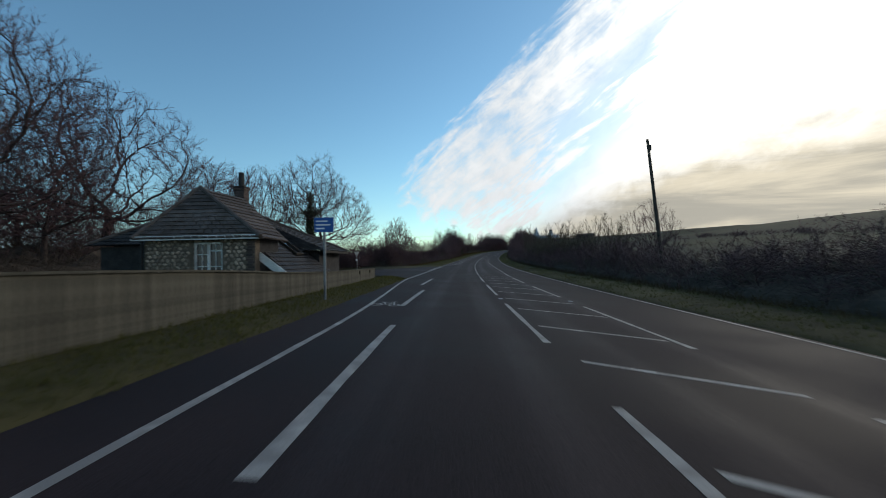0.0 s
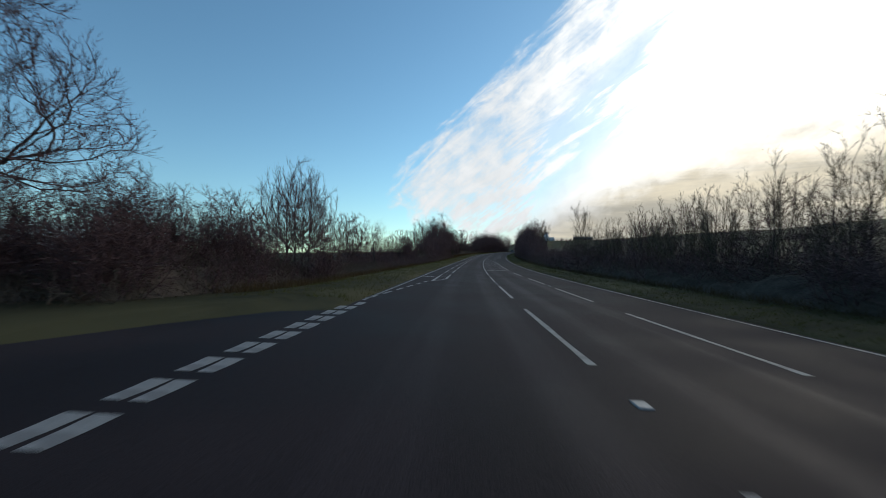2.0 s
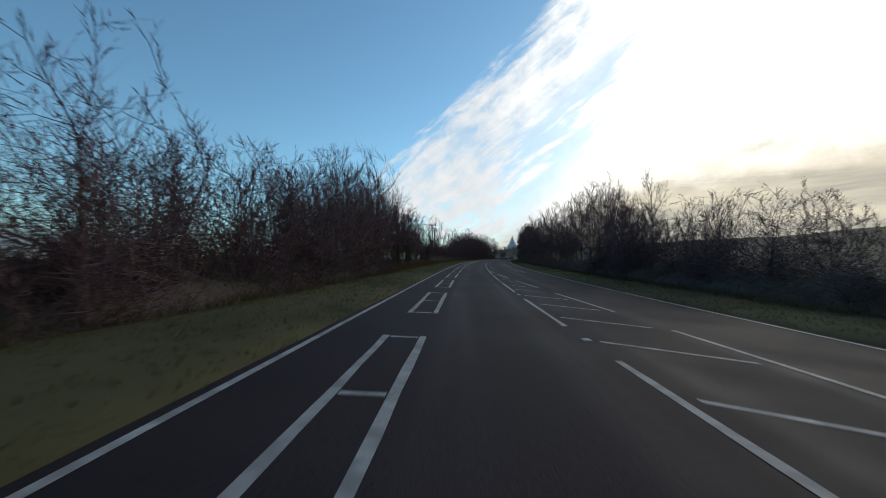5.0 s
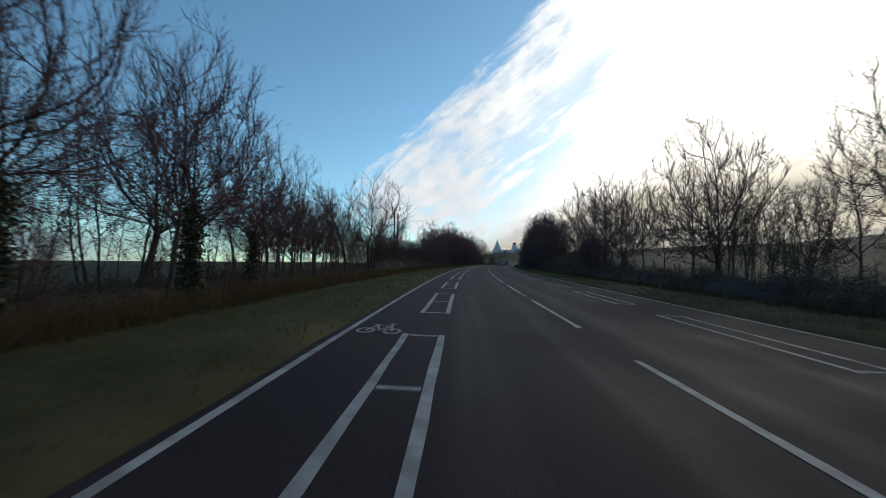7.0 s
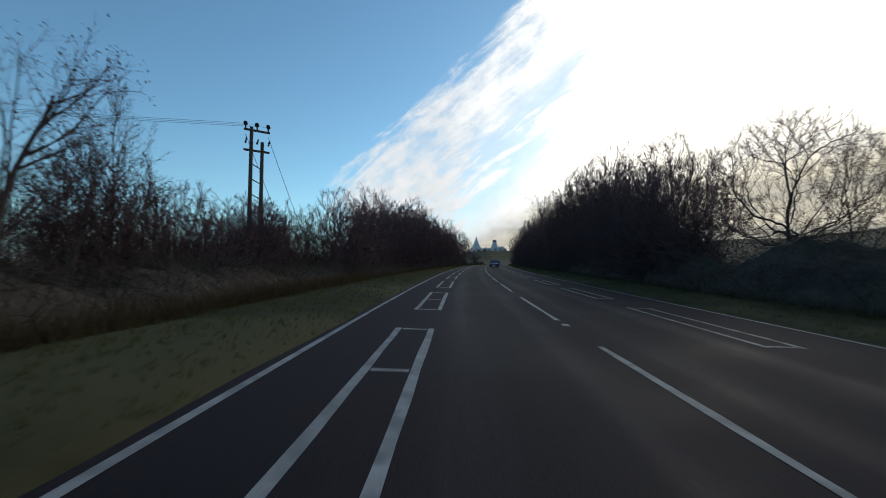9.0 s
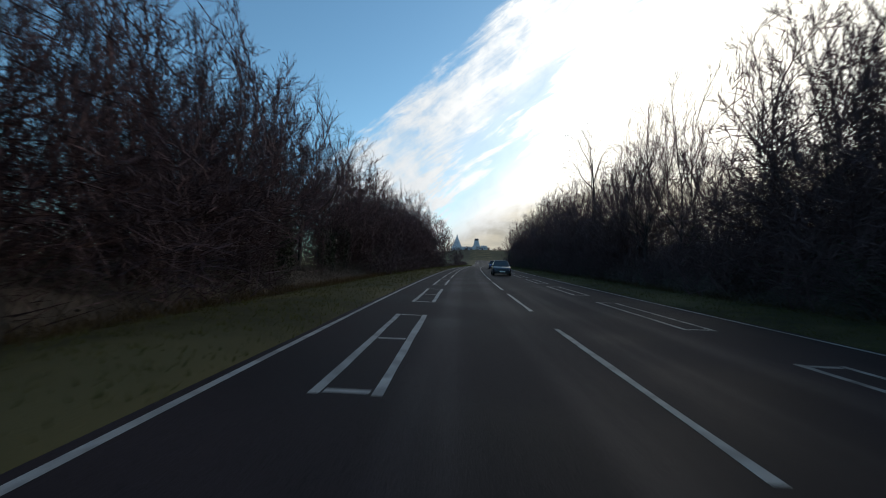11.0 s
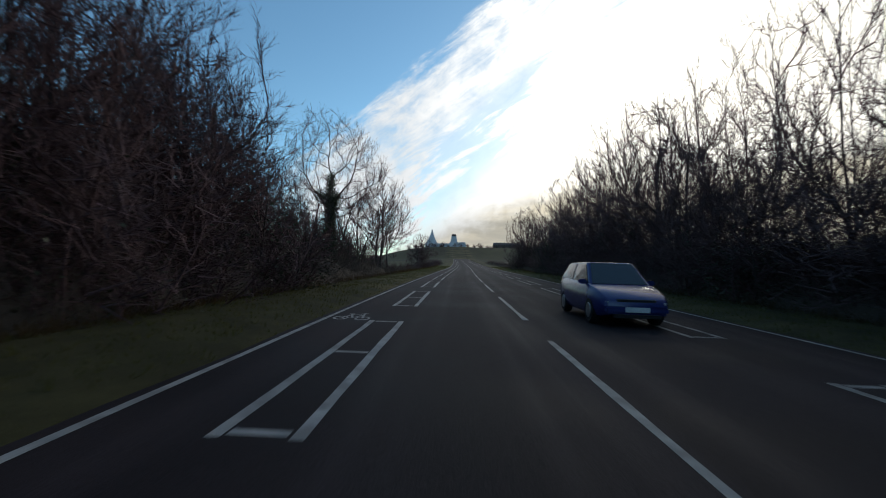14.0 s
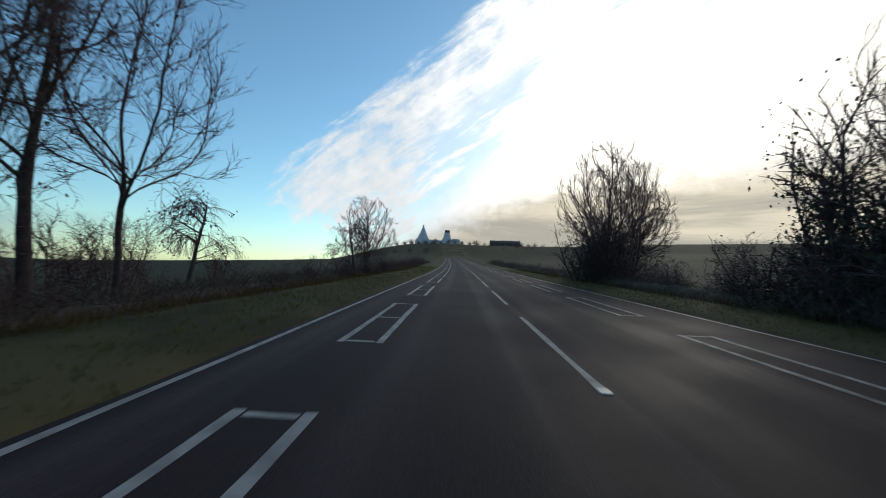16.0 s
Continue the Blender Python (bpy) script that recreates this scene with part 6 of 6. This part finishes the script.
# ---- cars in the oncoming lane ----
def build_car(s, off, L, Wd, H, paint, label, hatch):
    c = empty("car", lie_at(s, off, 0.004) @ Matrix.Rotation(math.pi, 4, "Z"))
    tagged(c, label, "car")
    half = Wd / 2
    # stations along the length: y from tail to nose, sill, shoulder height, half width
    prof = [(-L / 2, 0.42, 0.86, 0.80), (-L / 2 + 0.12, 0.26, 0.95, 0.93), (-L * 0.30, 0.20, 0.96, 1.0), (0.0, 0.20, 0.93, 1.0), (L * 0.20, 0.20, 0.92, 1.0), (L * 0.33, 0.20, 0.84, 0.99),
            (L / 2 - 0.22, 0.22, 0.72, 0.95), (L / 2 - 0.04, 0.28, 0.62, 0.84), (L / 2, 0.36, 0.54, 0.76)]
    V, F = [], []
    for y, lo, hi, k in prof:
        w = half * k
        V += [(-w * 0.92, y, lo), (-w, y, lo + 0.18), (-w, y, hi - 0.16), (-w * 0.90, y, hi), (w * 0.90, y, hi), (w, y, hi - 0.16), (w, y, lo + 0.18), (w * 0.92, y, lo)]
    n = 8
    for i in range(len(prof) - 1):
        for j in range(n):
            a, b = i * n + j, i * n + (j + 1) % n
            F.append((a, b, b + n, a + n))
    F += [tuple(range(n))[::-1], tuple(range((len(prof) - 1) * n, len(prof) * n))]
    me = mesh_of("body", V, F, paint, True)
    body = link_part("body", me, None, c)
    md = body.modifiers.new("round", "BEVEL")
    md.width, md.segments, md.limit_method = 0.04, 2, "ANGLE"
    y0, y1, y2, y3 = ((-L / 2 + 0.10, -L / 2 + 0.50, L * 0.06, L * 0.25) if hatch else (-L * 0.36, -L * 0.20, L * 0.06, L * 0.25))
    zb, zt = 0.92, H
    a, b = half * 0.90, half * 0.70
    V = [(-a, y0, zb), (a, y0, zb), (a, y3, zb - 0.05), (-a, y3, zb - 0.05), (-b, y1, zt - 0.03), (b, y1, zt - 0.03), (b, y2, zt), (-b, y2, zt)]
    F = [(4, 5, 6, 7), (0, 4, 7, 3), (1, 2, 6, 5), (3, 7, 6, 2), (0, 1, 5, 4)]
    cab = link_part("cabin", mesh_of("cabin", V, F, paint, False), None, c)
    md = cab.modifiers.new("round", "BEVEL")
    md.width, md.segments = 0.05, 2

    def pane(name, q, k=0.86, lift=0.012):
        q = [Vector(v) for v in q]
        m = sum(q, Vector()) / 4
        nrm = (q[1] - q[0]).cross(q[2] - q[0]).normalized()
        if nrm.dot(m - Vector((0, 0, 0.9))) < 0:
            nrm = -nrm
        vs = [m + (v - m) * k + nrm * lift for v in q]
        vs += [v - nrm * 0.02 for v in vs]
        link_part(name, mesh_of(name, vs, [(0, 1, 2, 3), (7, 6, 5, 4), (0, 4, 5, 1), (1, 5, 6, 2), (2, 6, 7, 3), (3, 7, 4, 0)], MAT_GLASS), None, c)

    pane("windscreen", (V[3], V[2], V[6], V[7]), 0.90)
    pane("rear_window", (V[0], V[1], V[5], V[4]), 0.84)
    for i0, i3, i4, i7 in ((0, 3, 4, 7), (1, 2, 5, 6)):
        mid_b, mid_t = Vector(V[i0]).lerp(Vector(V[i3]), 0.47), Vector(V[i4]).lerp(Vector(V[i7]), 0.5)
        pane("side_window", (V[i0], mid_b, mid_t, V[i4]), 0.84)
        pane("side_window", (mid_b, V[i3], V[i7], mid_t), 0.84)
    for sx in (-1, 1):
        bm = bmesh.new()
        box(bm, sx * half * 0.62 - 0.15, sx * half * 0.62 + 0.15, L / 2 - 0.16, L / 2 - 0.02, 0.48, 0.60)
        bevel(bm, 0.03, 2)
        part("headlight", bm, MAT_LAMP, c, "clear headlamp")
        bm = bmesh.new()
        box(bm, sx * (half + 0.01) - 0.10, sx * (half + 0.01) + 0.10, L * 0.17, L * 0.17 + 0.09, 0.88, 1.00)
        bevel(bm, 0.03, 2)
        part("mirror", bm, paint, c)
        for y in (-L * 0.30, L * 0.31):
            wh = empty("wheel", Matrix.Translation((sx * (half - 0.10), y, 0.30)))
            wh.parent = c
            bm = bmesh.new()
            rod(bm, (-0.10, 0, 0), (0.10, 0, 0), 0.30, n=24)
            bevel(bm, 0.03, 2)
            part("tyre", bm, MAT_RUBBER, wh)
            bm = bmesh.new()
            rod(bm, (sx * 0.09, 0, 0), (sx * 0.112, 0, 0), 0.19, 0.17, n=14)
            part("rim", bm, MAT_RIM, wh)
    bm = bmesh.new()
    box(bm, -0.42, 0.42, L / 2 - 0.06, L / 2 - 0.012, 0.52, 0.62)
    bevel(bm, 0.012)
    part("grille", bm, MAT_PLASTIC, c)
    bm = bmesh.new()
    box(bm, -half * 0.84, half * 0.84, L / 2 - 0.07, L / 2 + 0.05, 0.30, 0.47)
    bevel(bm, 0.05, 2)
    part("bumper", bm, paint, c)
    bm = bmesh.new()
    box(bm, -0.26, 0.26, L / 2 + 0.05, L / 2 + 0.06, 0.35, 0.46)
    part("number_plate", bm, MAT_SIGNWHITE, c, "plain white number plate")
    bm = bmesh.new()
    box(bm, -half * 0.62, half * 0.62, L / 2 - 0.02, L / 2 + 0.055, 0.22, 0.30)
    bevel(bm, 0.01)
    part("lower_intake", bm, MAT_PLASTIC, c)
    return c


build_car(321.5, 2.25, 3.75, 1.62, 1.42, MAT_BLUECAR, "blue hatchback car in the oncoming lane", True)
build_car(287.2, 1.55, 4.35, 1.72, 1.42, MAT_DARKCAR, "dark saloon car in the oncoming lane", False)


# ---- cat's eyes and an iron cover in the road ----
def build_stud_mesh():
    bm = bmesh.new()
    box(bm, -0.075, 0.075, -0.11, 0.11, -0.01, 0.016)
    bevel(bm, 0.012)
    me = bpy.data.meshes.new("road_stud")
    bm.to_mesh(me)
    bm.free()
    me.materials.append(MAT_STEEL)
    return me


STUD = build_stud_mesh()
s = 13.0 + 1.5 - 18
k = 0
while s < 400:
    if k % 2 == 0 or 86 < s < 150:
        lay(STUD, s, 0.0, 0.0)
    if s < 86 and k % 2 == 0:
        lay(STUD, s, hatch_edge(s), 0.0)
    s += 9.0
    k += 1


# ---- distance: castle on the hill and a row of houses ----
def build_castle():
    s, off = 800, -11.5
    c = empty("castle", post_on(s, off, rise(s, off) + 0.0))
    tagged(c, "distant stone castle with two stepped towers, its colour paled for haze", "castle")
    zb = -3
    bm = bmesh.new()
    box(bm, -26, 22, -3, 3, zb, 4.2)
    for i in range(16):
        box(bm, -25.6 + i * 3.0, -24.2 + i * 3.0, -3.1, 3.1, 4.2, 5.1)
    part("curtain_wall", bm, MAT_STONEHAZED, c)
    bm = bmesh.new()
    for w, z0, z1 in ((6.5, zb, 5.5), (5.2, 5.5, 8.5), (3.8, 8.5, 11.5), (2.6, 11.5, 14.5), (1.6, 14.5, 17.0), (0.8, 17.0, 20.5)):
        box(bm, -18 - w, -18 + w, -w, w, z0, z1)
    part("spired_tower", bm, MAT_STONEHAZED, c)
    bm = bmesh.new()
    for w, z0, z1 in ((4.8, zb, 6.5), (3.8, 6.5, 9.5), (3.0, 9.5, 13.0)):
        box(bm, 7.6 - w, 7.6 + w, -w, w, z0, z1)
    part("keep", bm, MAT_STONEHAZED, c)
    bm = bmesh.new()
    box(bm, 5.0, 10.2, -2.6, 2.6, 13.0, 15.5)
    part("keep_roof", bm, MAT_ROOFFAR, c, "dark flat cap")
    bm = bmesh.new()
    box(bm, 13, 21, -2.5, 2.5, 4.2, 6.4)
    part("hall", bm, MAT_STONEHAZED, c)


def build_terrace():
    for i in range(7):
        off = 43.0 + i * 4.4
        h = empty("house", post_on(788, off, rise(788, off)))
        tagged(h, "distant brick terraced house with a dark pitched roof", "house", "distant terrace")
        bm = bmesh.new()
        box(bm, -2.15, 2.15, -3.5, 3.5, -1.5, 4.2)
        part("wall", bm, MAT_BRICK, h)
        bm = bmesh.new()
        v = [bm.verts.new(p) for p in ((-2.2, -3.9, 4.2), (2.2, -3.9, 4.2), (2.2, 0, 6.4), (-2.2, 0, 6.4), (2.2, 3.9, 4.2), (-2.2, 3.9, 4.2))]
        for q in ((0, 1, 2, 3), (3, 2, 4, 5), (0, 3, 5), (1, 4, 2), (0, 5, 4, 1)):
            bm.faces.new([v[j] for j in q])
        roof = part("roof", bm, MAT_ROOFFAR, h)
        bm = bmesh.new()
        box(bm, 1.5, 2.1, -0.4, 0.4, 6.0, 7.4)
        part("chimney", bm, MAT_BRICK, roof)
        for x in (-1.1, 1.1):
            for z in (0.8, 2.9):
                bm = bmesh.new()
                box(bm, x - 0.5, x + 0.5, -3.56, -3.50, z, z + 1.0)
                part("window", bm, MAT_GLASS, h)


build_castle()
build_terrace()
# far hedges and trees on the hillside
for k in range(20):
    plant(THICKS[k % 4], 722 + 4 * math.sin(k), -48 + 6.4 * k, 3.2 + 0.8 * (k % 3), wide=1.9)
for s, o0, o1, step, hh in ((640, -150, -10, 11, 4.4), (690, 30, 150, 11, 4.0), (745, -110, 30, 12, 4.0)):
    o = o0
    while o < o1:
        plant(plant_rnd.choice(COPSE), s + plant_rnd.uniform(-8, 8), o, hh * plant_rnd.uniform(0.7, 1.5), wide=1.5)
        o += step
